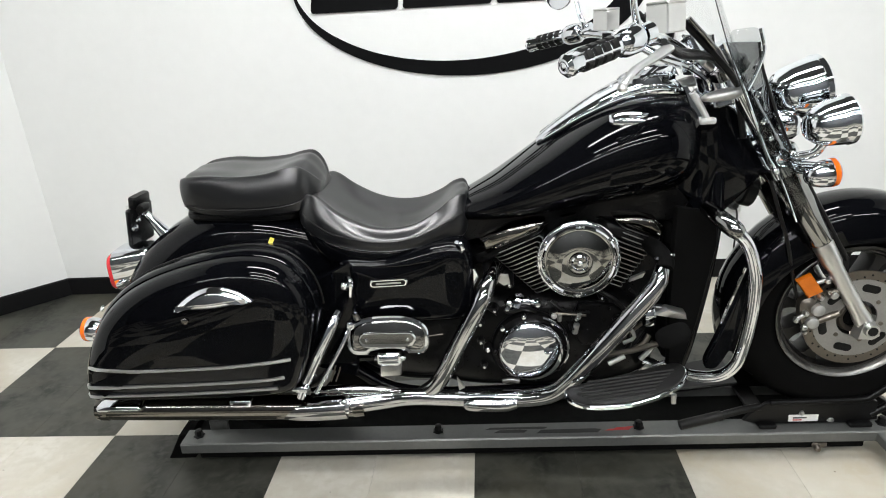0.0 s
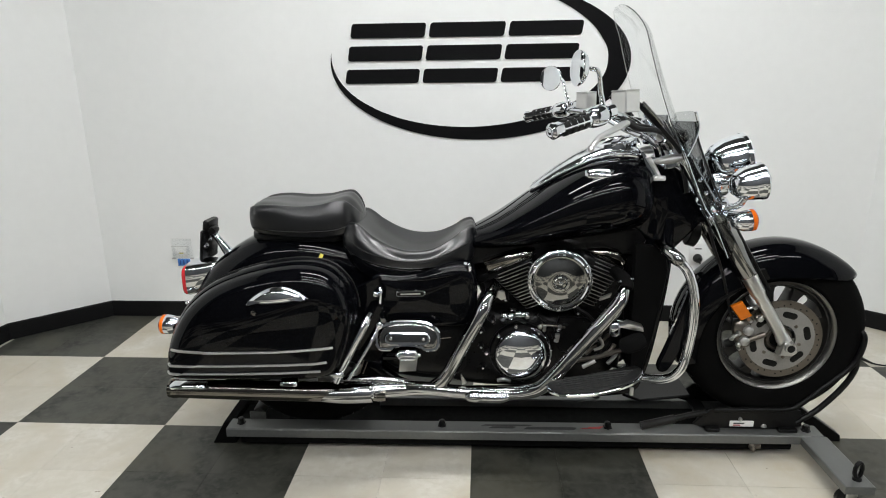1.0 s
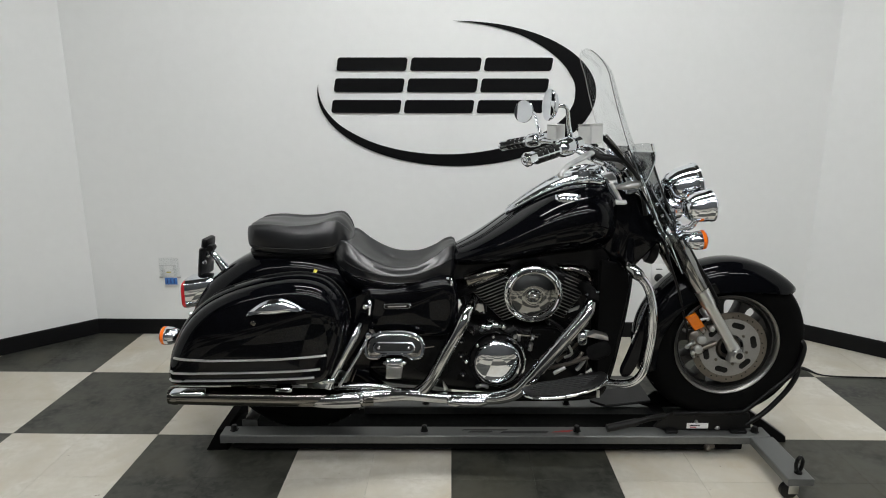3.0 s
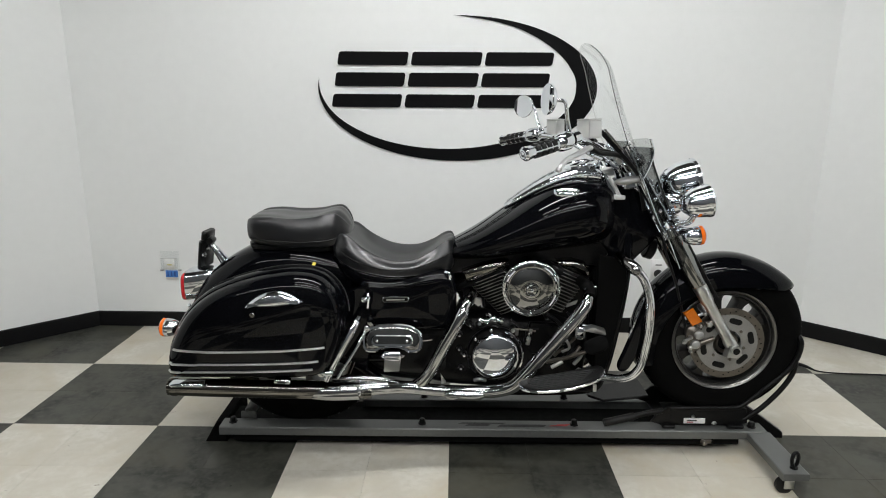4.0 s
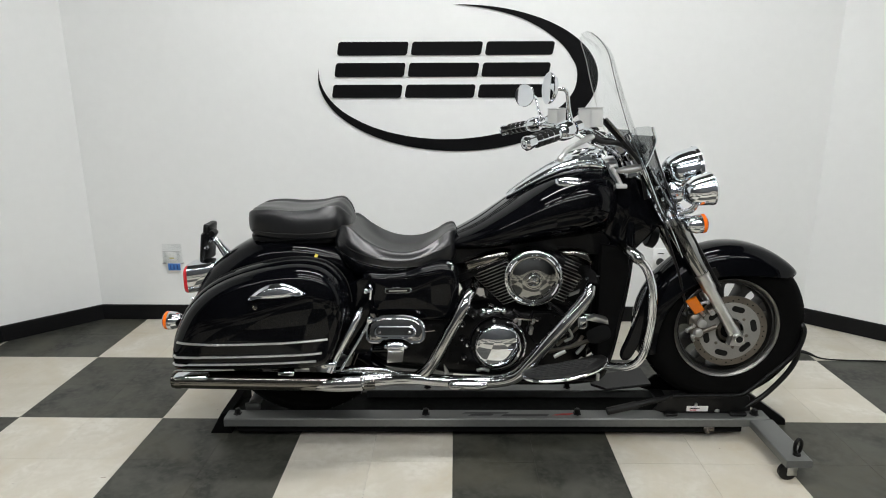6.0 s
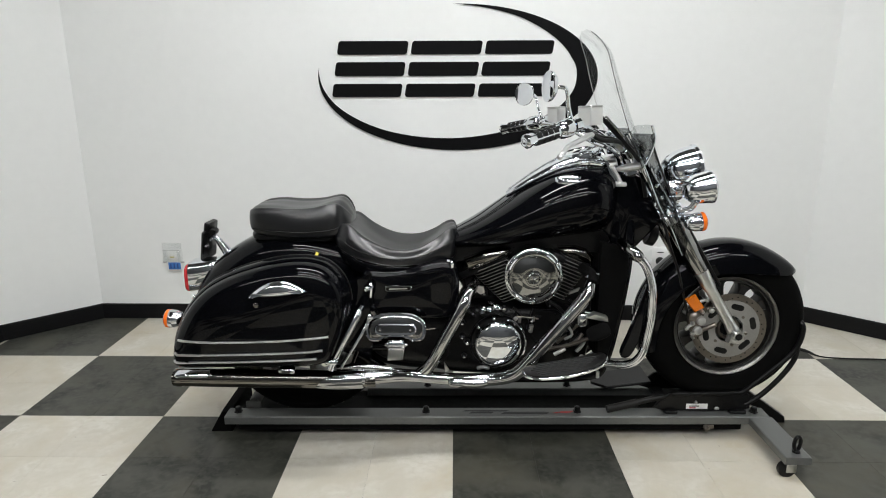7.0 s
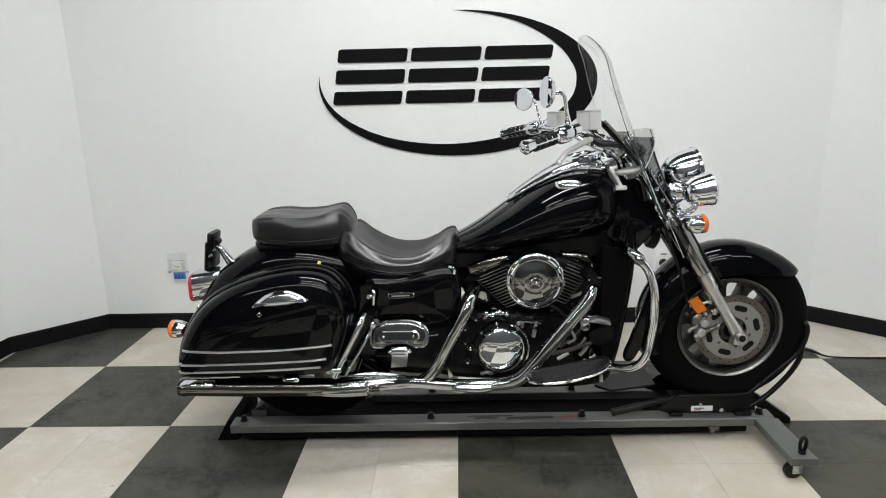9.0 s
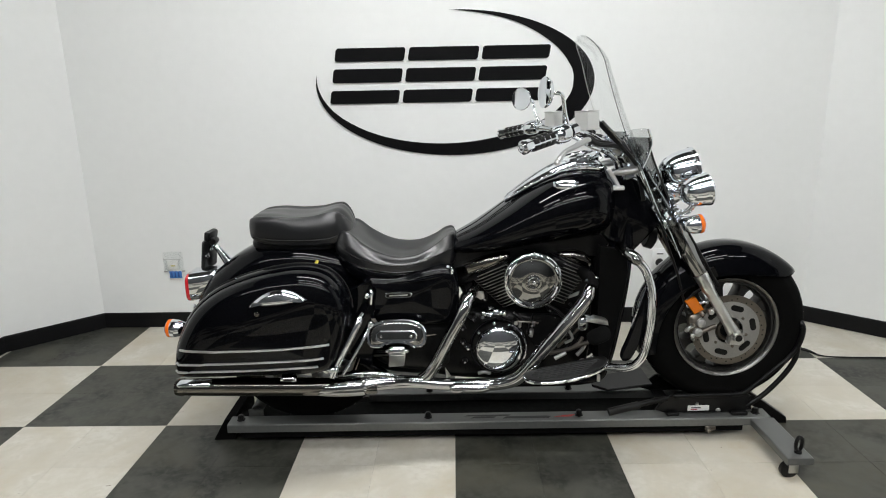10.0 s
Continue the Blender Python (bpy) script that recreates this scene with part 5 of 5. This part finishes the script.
# number plate bracket, seen edge on, no plate text
nb = part("plate_bracket", moved(box(-0.008, 0.006, -0.060, 0.060, -0.07, 0.048, 0.005), pose(-0.955, 0.0, 0.765, 0, 8, -4)), BLACK, bike, "black number plate bracket without a plate")
part("bracket_top", moved(box(-0.010, 0.012, -0.040, 0.040, -0.018, 0.018, 0.004), pose(-0.945, 0, 0.826, 0, 10, -4)), BLACK, nb)
part("bracket_knuckle", merged(lathe([(0.012, -0.02), (0.015, 0), (0.012, 0.02)], (-0.925, -0.02, 0.808), (0, 1, 0), 14), rod((-0.945, -0.02, 0.80), (-0.915, -0.02, 0.812), 0.009)), BLACK, nb)
part("bracket_arm", tube([(-0.945, -0.01, 0.80), (-0.918, -0.01, 0.775), (-0.885, -0.005, 0.722)], [0.010, 0.012, 0.02], 10), CHROME, nb, "polished bracket arm")
part("bracket_bolt", bolt((-0.947, -0.05, 0.758), (0.4, -1, 0), 0.009, 0.014), CHROME, nb)
part("bracket_bolt", bolt((-0.930, -0.05, 0.785), (0.4, -1, 0), 0.007, 0.02), CHROME, nb)
nb.matrix_basis = Matrix.Translation((-0.018, 0.055, -0.013))

# pillion footboard, folded up, and rider's floorboard
KID = spline([(-0.332, 0.485), (-0.325, 0.530), (-0.285, 0.552), (-0.225, 0.557), (-0.165, 0.552), (-0.125, 0.528), (-0.118, 0.485), (-0.132, 0.458), (-0.17, 0.455), (-0.182, 0.464), (-0.225, 0.468), (-0.268, 0.464), (-0.28, 0.455), (-0.318, 0.458)], 4, True)
fb = part("pillion_footboard", slab(KID, [(0.003, -0.222), (0, -0.225), (0, -0.236), (0.004, -0.240)]), CHROME, bike, "chrome pillion footboard folded up")
fb.matrix_basis = Matrix.Translation((0, -0.225, 0.46)) @ pose(0, 0, 0, -11) @ Matrix.Translation((0, 0.225, -0.46))
part("inner_plate", slab(KID, [(0.010, -0.2395), (0.012, -0.2415)], crown=-0.005), SMOKE, fb, "polished inner plate, colour darkened for reflections")
part("pad_ring", slab(stadium(-0.225, 0.497, 0.150, 0.042, 8), [(0, -0.240), (0, -0.246), (0.003, -0.249)]), CHROME, fb, "raised chrome pad")
part("pad", slab(stadium(-0.225, 0.500, 0.138, 0.028, 8), [(0, -0.248), (0.002, -0.2505)]), SMOKE, fb)
for x in (-0.278, -0.172):
    part("pad_screw", bolt((x, -0.250, 0.498), (0, -1, 0), 0.005, 0.003), CHROME, fb)
part("pivot", merged(box(-0.254, -0.194, -0.246, -0.20, 0.426, 0.460, 0.005), bolt((-0.256, -0.225, 0.440), (-1, 0, 0), 0.008, 0.010), bolt((-0.192, -0.225, 0.440), (1, 0, 0), 0.008, 0.010)), CHROME, fb, "alloy hinge pivot")
part("hinge_tab", moved(slab([(-0.262, 0.364), (-0.204, 0.368), (-0.196, 0.432), (-0.254, 0.432)], [(0.003, -0.192), (0, -0.196), (0.002, -0.205)]), Matrix.Translation((0, -0.2, 0.432)) @ pose(0, 0, 0, 26) @ Matrix.Translation((0, 0.2, -0.432))), SLIDER, fb, "polished hinge tab")
part("hinge_arm", rod((-0.225, -0.13, 0.43), (-0.225, -0.22, 0.438), 0.014), ALLOY, fb)
part("board_peg", rod((-0.127, -0.205, 0.490), (-0.085, -0.20, 0.494), 0.0014, 8), STEEL, fb, "thin bright peg")
part("board_lever", tube([(-0.305, -0.215, 0.545), (-0.318, -0.215, 0.570), (-0.310, -0.21, 0.585)], 0.009, 8), STEEL, fb)
BRD = spline([(p - 0.365, q + 0.315) for p, q in ((0.222, -0.285), (0.219, -0.323), (0.237, -0.352), (0.277, -0.376), (0.36, -0.387), (0.438, -0.369), (0.493, -0.336), (0.520, -0.293), (0.519, -0.262), (0.503, -0.246), (0.463, -0.247), (0.36, -0.263), (0.27, -0.274))], 3, True)
for s in (-1, 1):
    m = pose(0.365, s * 0.315, 0.392, 0, -9, 0)
    turn = (lambda d: d) if s < 0 else (lambda d: ([(x, -y, z) for x, y, z in d[0]], [list(reversed(q)) for q in d[1]]))
    lay = lambda u, v, w: (u, v, w)
    rb = part("floorboard", moved(turn(slab(BRD, [(0.006, -0.006), (0, -0.003), (0, 0.003), (0.004, 0.006)], lay)), m), CHROME, bike, "chrome-edged floorboard")
    part("mat", moved(turn(slab(BRD, [(0.006, 0.005), (0.006, 0.010), (0.009, 0.012)], lay)), m), RUBBER, rb, "black ribbed rubber mat")
    for i in range(7):
        y = -0.048 + i * 0.0135
        part("rib", moved(turn(tube([(-0.118 + abs(i - 3) * 0.010, y, 0.0125), (0.052 + i * 0.012, y, 0.0125)], 0.0032, 6, smooth=False)), m), RUBBER, rb)
    part("board_stay", tube([(0.30, s * 0.12, 0.30), (0.33, s * 0.20, 0.33), (0.34, s * 0.30, 0.365)], 0.011, 10), BLACK, rb)
    part("board_stay", tube([(0.46, s * 0.12, 0.33), (0.455, s * 0.22, 0.365), (0.45, s * 0.30, 0.388)], 0.011, 10), BLACK, rb)
    part("peg_feeler", rod((0.47, s * 0.35, 0.398), (0.47, s * 0.352, 0.375), 0.006), ALLOY, rb)
# brake pedal and its cylinder
part("brake_cylinder", box(0.425, 0.458, -0.205, -0.165, 0.500, 0.548, 0.006), CHROME, bike, "chrome rear brake cylinder")
part("cylinder_cap", slab([(0.452, 0.535), (0.482, 0.552), (0.528, 0.538), (0.532, 0.520), (0.50, 0.525)], [(0.003, -0.175), (0, -0.18), (0, -0.205), (0.003, -0.21)]), SLIDER, bike, "bright cylinder cap")
part("cylinder_pipe", tube([(0.425, -0.19, 0.55), (0.44, -0.195, 0.558), (0.47, -0.19, 0.552)], 0.006, 8), CHROME, bike)
part("brake_pedal", tube([(0.33, -0.17, 0.40), (0.40, -0.20, 0.43), (0.46, -0.225, 0.465), (0.50, -0.235, 0.48)], 0.009, 10, flat=0.8), STEEL, bike, "steel brake pedal arm")
part("pedal_pad", moved(slab(oval(0, 0, 0.085, 0.055, 22, 3), [(0.006, 0), (0, 0.004), (0, 0.014), (0.008, 0.02)], lambda u, v, w: (u, v, w)), pose(0.492, -0.235, 0.492, 58, -22, 0)), MATTE, bike, "black rubber brake pad")
part("pedal_spring", rod((0.36, -0.16, 0.42), (0.44, -0.165, 0.50), 0.006), STEEL, bike)

# engine guard
for s in (-1, 1):
    part("engine_guard", tube([(0.568, s * 0.165, 0.802), (0.575, s * 0.225, 0.797), (0.600, s * 0.268, 0.779), (0.631, s * 0.272, 0.743), (0.650, s * 0.272, 0.693), (0.659, s * 0.271, 0.642), (0.660, s * 0.270, 0.561), (0.652, s * 0.268, 0.478), (0.640, s * 0.262, 0.420), (0.612, s * 0.245, 0.380), (0.565, s * 0.215, 0.360), (0.50, s * 0.16, 0.350), (0.46, s * 0.12, 0.348)], 0.0148, 14, 6), CHROME, bike, "chrome engine guard bar")
    part("guard_cap", tube([(0.566, s * 0.175, 0.803), (0.576, s * 0.230, 0.797), (0.598, s * 0.268, 0.781), (0.608, s * 0.270, 0.772)], [0.018, 0.0205, 0.0205, 0.0175], 14), SMOKE, bike, "polished guard end cap")
GP = spline([(0.650, 0.675), (0.622, 0.580), (0.592, 0.485), (0.572, 0.428), (0.578, 0.402), (0.606, 0.408), (0.634, 0.470), (0.650, 0.560)], 4, True)
both("guard_panel", slab(GP, [(0.004, -0.225), (0, -0.230), (0, -0.245), (0.005, -0.252)]), PAINT, bike, "black leg guard panel")
both("panel_edge", tube([(0.647, -0.24, 0.672), (0.620, -0.24, 0.580), (0.604, -0.24, 0.525)], [0.004, 0.005, 0.003], 8), CHROME, bike, "chrome panel edge")

# handlebar
bar = part("handlebar", tube([(0.32, -0.376, 1.212), (0.38, -0.315, 1.208), (0.44, -0.23, 1.188), (0.52, -0.14, 1.145), (0.572, -0.06, 1.115), (0.578, 0.0, 1.108), (0.572, 0.06, 1.108), (0.52, 0.14, 1.125), (0.44, 0.23, 1.170), (0.38, 0.315, 1.184), (0.32, 0.376, 1.186)], 0.0125, 14), CHROME, bike, "chrome handlebar")
for s in (-1, 1):
    dz = -0.026 if s > 0 else 0.0
    i0, o0 = np.array((0.297, s * 0.392, 1.204 + dz)), np.array((0.200, s * 0.458, 1.180 + dz))
    gd = (o0 - i0) / np.linalg.norm(o0 - i0)
    L0 = np.linalg.norm(o0 - i0)
    g = part("grip", lathe([(0.016, 0.0), (0.0195, 0.004), (0.0195, L0 - 0.004), (0.0215, L0), (0.0215, L0 + 0.010), (0.015, L0 + 0.017), (0.010, L0 + 0.0175), (0.006, L0 + 0.0165), (0.0005, L0 + 0.019)], i0, gd, 24), CHROME, bar, "chrome grip with rubber pads")
    a_, u_, w_ = basis(gd)
    for j in range(4):
        c = i0 + gd * (0.014 + j * 0.0215)
        for q in range(6):
            t0 = 2 * math.pi * q / 6 + 0.12
            rings = []
            for hh, rr in ((0, 0.0185), (0.002, 0.0225), (0.0155, 0.0225), (0.0175, 0.0185)):
                rings.append([c + gd * hh + rr * (u_ * math.cos(t) + w_ * math.sin(t)) for t in np.linspace(t0, t0 + 0.78, 5)] + [c + gd * hh + 0.016 * (u_ * math.cos(t) + w_ * math.sin(t)) for t in np.linspace(t0 + 0.78, t0, 3)])
            part("rubber_pad", skin(rings), RUBBER, g)
    sw = i0 - gd * 0.03
    part("switch_pod", tube([tuple(i0 + gd * 0.004), tuple(i0 - gd * 0.012), tuple(i0 - gd * 0.045), tuple(i0 - gd * 0.056)], [0.022, 0.028, 0.028, 0.018], 18, 4), CHROME, bar, "chrome switch housing")
    part("lever_clamp", tube([tuple(i0 - gd * 0.062), tuple(i0 - gd * 0.085)], [0.021, 0.021], 16, smooth=False), CHROME, bar)
    part("lever", tube([(0.412, s * 0.310, 1.186 + dz), (0.396, s * 0.332, 1.182 + dz), (0.365, s * 0.37, 1.172 + dz), (0.325, s * 0.41, 1.158 + dz), (0.302, s * 0.445, 1.142 + dz), (0.296, s * 0.452, 1.134 + dz)], [0.013, 0.0135, 0.0115, 0.0095, 0.008, 0.007], 10, flat=0.7), SLIDER, bar, "polished alloy lever")
    part("lever_ball", lathe([(0.0005, -0.010), (0.007, -0.007), (0.010, 0), (0.007, 0.007), (0.0005, 0.010)], (0.295, s * 0.454, 1.133 + dz), (0, 0, 1), 14), ALLOY, bar)
    rs = pose(0.424, -0.230, 1.246, 0, -4, -55) if s < 0 else pose(0.386, 0.230, 1.230, 0, -2, 40) @ Matrix.Scale(0.9, 4)
    rv = part("fluid_reservoir", moved(box(-0.029, 0.029, -0.029, 0.029, -0.036, 0.022, 0.003), rs), SLIDER, bar, "square alloy fluid reservoir", smooth=False)
    part("reservoir_lid", moved(box(-0.0292, 0.0292, -0.0292, 0.0292, 0.022, 0.027, 0.002), rs), ALLOY, rv, smooth=False)
    part("reservoir_foot", rod((0.43 if s < 0 else 0.39, s * 0.235, 1.180 + dz), (0.43 if s < 0 else 0.39, s * 0.235, 1.215 + dz), 0.013), BLACK, rv)
    # mirrors
    c = np.array((0.264, -0.40, 1.334)) if s < 0 else np.array((0.277, 0.40, 1.300))
    n = np.array((-0.96, -0.26, 0.05)) if s < 0 else np.array((-0.62, -0.78, 0.05))
    mr = part("mirror", lathe([(0.0005, -0.020), (0.020, -0.018), (0.036, -0.012), (0.045, -0.003), (0.0465, 0.004), (0.045, 0.006), (0.042, 0.005)], c, n, 32), CHROME, bar, "round chrome mirror")
    part("mirror_glass", lathe([(0.0005, 0.0045), (0.0425, 0.0045), (0.0425, 0.003)], c, n, 32), MIRROR, mr, "mirror glass")
    nn = n / np.linalg.norm(n)
    back = c - nn * 0.018
    part("stalk", tube([tuple(back), (back[0] + 0.03, back[1] + s * -0.008, back[2] - 0.004), (0.322, s * 0.37, c[2] - 0.022), (0.330, s * 0.355, c[2] - 0.06), (0.338, s * 0.345, 1.245 + dz), (0.342, s * 0.345, 1.225 + dz)], [0.006, 0.006, 0.006, 0.0065, 0.008, 0.009], 10), CHROME, mr, "chrome mirror stalk")
both("bar_clamp_block", merged(box(0.548, 0.602, -0.070, -0.034, 1.088, 1.132, 0.008), bolt((0.560, -0.052, 1.132), (0, 0, 1), 0.007, 0.006), bolt((0.590, -0.052, 1.132), (0, 0, 1), 0.007, 0.006)), CHROME, bike, "chrome handlebar clamp")
both("yoke_wing", hull([(0.545, 0.004, 1.056, 1.050), (0.556, 0.016, 1.064, 1.046), (0.590, 0.024, 1.074, 1.046), (0.622, 0.020, 1.078, 1.052), (0.640, 0.010, 1.078, 1.062), (0.646, 0.003, 1.074, 1.068)], 4, 16, 2.2, -0.125), CARRIER, bike, "pale polished yoke wing")
both("cable_guide", tube([(0.500, -0.120, 1.132), (0.520, -0.135, 1.120), (0.548, -0.138, 1.098), (0.560, -0.130, 1.075)], 0.006, 8), CHROME, bike, "bent chrome cable guide")
for a, b in (((0.452, -0.215, 1.168), (0.478, -0.205, 1.158)), ((0.535, -0.150, 1.140), (0.556, -0.140, 1.122))):
    both("cable_ferrule", rod(a, b, 0.009, 10), ALLOY, bike, "bright cable ferrule")
both("riser", tube([(0.578, -0.05, 1.112), (0.60, -0.05, 1.08), (0.612, -0.05, 1.045)], 0.018, 14), CHROME, bike, "chrome handlebar riser")
for k, pts in enumerate(([(0.41, -0.30, 1.19), (0.46, -0.25, 1.165), (0.54, -0.18, 1.150), (0.60, -0.13, 1.105), (0.64, -0.10, 1.04), (0.665, -0.09, 0.95)],
                         [(0.40, -0.32, 1.20), (0.45, -0.24, 1.175), (0.52, -0.17, 1.160), (0.58, -0.13, 1.125), (0.63, -0.10, 1.05)],
                         [(0.40, 0.32, 1.17), (0.47, 0.24, 1.15), (0.56, 0.17, 1.16), (0.64, 0.10, 1.10), (0.67, 0.08, 1.0)])):
    part("control_cable", tube(pts, 0.0065 if k else 0.008, 8), RUBBER, bike, "black control cable")
part("warning_dash", slab(oval(0.625, 0.0, 0.11, 0.20, 24, 3), [(0.004, 1.030), (0, 1.034), (0, 1.046), (0.006, 1.052)], lambda u, v, w: (u, v, w + (u - 0.62) * 0.25)), CHROME, bike, "chrome upper yoke cover")
both("screen_stay", tube([(0.462, -0.19, 1.240), (0.525, -0.185, 1.177), (0.580, -0.175, 1.122), (0.615, -0.15, 1.085)], 0.0075, 10), BLACK, bike, "black screen stay")
both("stay_rod", tube([(0.480, -0.200, 1.236), (0.515, -0.196, 1.201), (0.545, -0.190, 1.170)], 0.0055, 10), SMOKE, bike, "chrome stay rod, colour darkened for reflections")

# windscreen
def screen_edge(z):
    """x of the screen's side edge at height z."""
    d = 1.51 - z
    return 0.464 + 0.222 * d + 0.257 * d * d - 0.024 * max(0.0, 1 - d / 0.08) ** 1.5


scr, NU = [], 16
for s in list(np.linspace(0, 0.82, 20)) + list(np.linspace(0.85, 1, 12)):
    z = 0.815 + 0.705 * s
    w = 0.205 * (1 - 0.25 * (1 - min(1, s / 0.35)) ** 2) * (1 - 0.12 * s ** 3) * math.sqrt(max(0.0, 1 - max(0, (s - 0.84) / 0.163) ** 3))
    w = max(w, 0.02)
    scr.append([(screen_edge(z) + 0.075 * (w * w - (w * u) ** 2) / 0.042 * (1 - 0.35 * s), w * u, z) for u in np.linspace(-1, 1, NU + 1)])
front = [[(x + 0.0035, y, z) for x, y, z in r] for r in scr]
ringsS = [a + list(reversed(b)) for a, b in zip(scr, front)]
ws = part("windscreen", skin(ringsS), SHEET, bike, "clear acrylic windscreen")
ws.visible_shadow = False
for s in (-1, 1):
    j = 0 if s < 0 else NU
    part("screen_edge", tube([r[j] for r in scr[:31:2]], 0.0012, 6, 2), RUBBER if s < 0 else ALLOY, ws, "dark polished screen edge" if s < 0 else "pale polished screen edge")
    for x, z in ((0.648, 1.062), (0.668, 1.000), (0.690, 0.960), (0.640, 1.120)):
        part("bracket_bolt", bolt((x + 0.012, s * 0.154, z), (0, s, 0), 0.007, 0.006), CHROME, ws)
# polished shroud plate; its dark reflections are put in as a tint
both("fork_shroud", slab([(0.574, 1.179), (0.649, 1.176), (0.663, 1.125), (0.692, 1.055), (0.729, 0.975), (0.752, 0.933), (0.778, 0.868), (0.808, 0.800), (0.803, 0.752), (0.789, 0.752), (0.734, 0.868), (0.701, 0.918), (0.665, 0.995), (0.629, 1.075)], [(0.002, -0.140), (0, -0.144), (0, -0.148), (0.003, -0.152)]), SMOKY, bike, "polished fork shroud plate, drawn as a dark-tinted sheet")
both("shroud_edge", tube([(0.574, -0.152, 1.179), (0.629, -0.152, 1.075), (0.665, -0.152, 0.995), (0.701, -0.152, 0.918), (0.734, -0.152, 0.868), (0.789, -0.152, 0.752)], [0.004, 0.004, 0.004, 0.0035, 0.003, 0.0025], 8), CHROME, bike, "chrome bracket edge")
both("shroud_edge", tube([(0.651, -0.152, 1.176), (0.663, -0.152, 1.125), (0.692, -0.152, 1.055), (0.729, -0.152, 0.975), (0.752, -0.152, 0.933)], 0.0035, 8), BLACK, bike)
part("screen_mount", slab(spline([(0.586, 1.196), (0.613, 1.206), (0.646, 1.203), (0.655, 1.161), (0.638, 1.092), (0.600, 1.132)], 4, True), [(0.004, -0.150), (0, -0.154), (0.002, -0.158), (0.006, -0.161), (0.010, -0.163)]), HAZE, ws, "grey rounded screen mount")
part("mount_strap", tube([(0.645, -0.166, 1.206), (0.658, -0.166, 1.160), (0.646, -0.166, 1.110), (0.631, -0.166, 1.075)], 0.0045, 8), CHROME, ws, "chrome mount strap")


# lamps at the front
def lamp(name, x, y, z, r, length, label):
    b = part(name, lathe([(0.012, -length), (r * 0.45, -length * 0.97), (r * 0.72, -length * 0.78), (r * 0.90, -length * 0.5), (r * 0.98, -length * 0.2), (r, 0), (r * 1.05, 0.004), (r * 1.05, 0.016), (r * 0.97, 0.021), (r * 0.93, 0.018)], (x, y, z), (1, 0, 0.2), 40), CHROME, bike, label)
    part("lens", lathe([(r * 0.95, 0.014), (r * 0.85, 0.024), (r * 0.5, 0.032), (0.0005, 0.035)], (x, y, z), (1, 0, 0.2), 32), GLASS, b, "clear lamp glass")
    return b


lamp("headlamp", 0.852, 0.0, 1.047, 0.076, 0.110, "large chrome headlamp bowl")
for s in (-1, 1):
    lamp("passing_lamp", 0.842, s * 0.172, 0.998, 0.055, 0.078, "chrome passing lamp bowl")
    part("lamp_stem", tube([(0.815, s * 0.172, 0.955), (0.80, s * 0.165, 0.925), (0.77, s * 0.14, 0.91)], 0.011, 10), CHROME, bike, "chrome lamp stem")
part("lamp_bar", tube([(0.80, -0.185, 0.892), (0.765, -0.12, 0.885), (0.745, 0.0, 0.885), (0.765, 0.12, 0.885), (0.80, 0.185, 0.892)], 0.016, 12), CHROME, bike, "chrome lamp bar")
part("lamp_block", merged(box(0.735, 0.80, -0.10, 0.10, 0.87, 0.93, 0.012), box(0.75, 0.82, -0.05, 0.05, 0.93, 1.0, 0.012)), CHROME, bike, "chrome lamp bracket")
both("bar_clamp", merged(lathe([(0.02, -0.02), (0.023, -0.012), (0.023, 0.012), (0.02, 0.02)], (0.735, -0.13, 0.905), (0.4, -0.8, 0.2), 16), bolt((0.725, -0.15, 0.88), (0, -1, 0), 0.009, 0.008)), CHROME, bike)
part("horn", lathe([(0.035, 0), (0.04, 0.005), (0.04, 0.03), (0.02, 0.04)], (0.70, -0.02, 0.80), (1, 0, -0.3), 24), BLACK, bike)

# ---- the checkered floor ----
G = 0.305
JOINT = 0.0003
floor = thing("floor", box(-6.3, 6.3, -5.3, 1.5, -0.12, -0.0022, 0.0005), GROUT, "checkered vinyl tile floor in ivory and charcoal", "floor", "structure", smooth=False)


def tile_mesh(name, m):
    h, b = G / 2 - JOINT, 0.0003
    rings = [[(-h, -h, -0.002), (h, -h, -0.002), (h, h, -0.002), (-h, h, -0.002)], [(-h, -h, -0.0006), (h, -h, -0.0006), (h, h, -0.0006), (-h, h, -0.0006)], [(-h + b, -h + b, 0), (h - b, -h + b, 0), (h - b, h - b, 0), (-h + b, h - b, 0)]]
    v = [p for r in rings for p in r]
    f = [[8, 9, 10, 11]]
    for o in (0, 4):
        f += [[o + i, o + (i + 1) % 4, o + 4 + (i + 1) % 4, o + 4 + i] for i in range(4)]
    me = mesh_of(v, f, False)
    me.materials.append(m)
    me.name = name
    return me


pale, dark = tile_mesh("tile", TILE_PALE), tile_mesh("tile", TILE_DARK)
rest = {0: [], 1: []}
for i in range(-20, 20):
    for j in range(-17, 4):
        odd = (i // 2 + j // 2) % 2
        x, y = (i + 0.5) * G, (j + 0.5) * G
        if abs(x) < 2.75 and -1.25 < y:
            ob = new("tile", dark if odd else pale)
            ob.location = (x, y, 0)
            ob.parent = floor
        else:
            h = G / 2 - JOINT
            rest[odd].append([(x - h, y - h, 0), (x + h, y - h, 0), (x + h, y + h, 0), (x - h, y + h, 0)])
for odd, qs in rest.items():
    v = [p for q in qs for p in q]
    part("far_tiles", (v, [[4 * k, 4 * k + 1, 4 * k + 2, 4 * k + 3] for k in range(len(qs))]), TILE_DARK if odd else TILE_PALE, floor, kind="stuff", smooth=False)
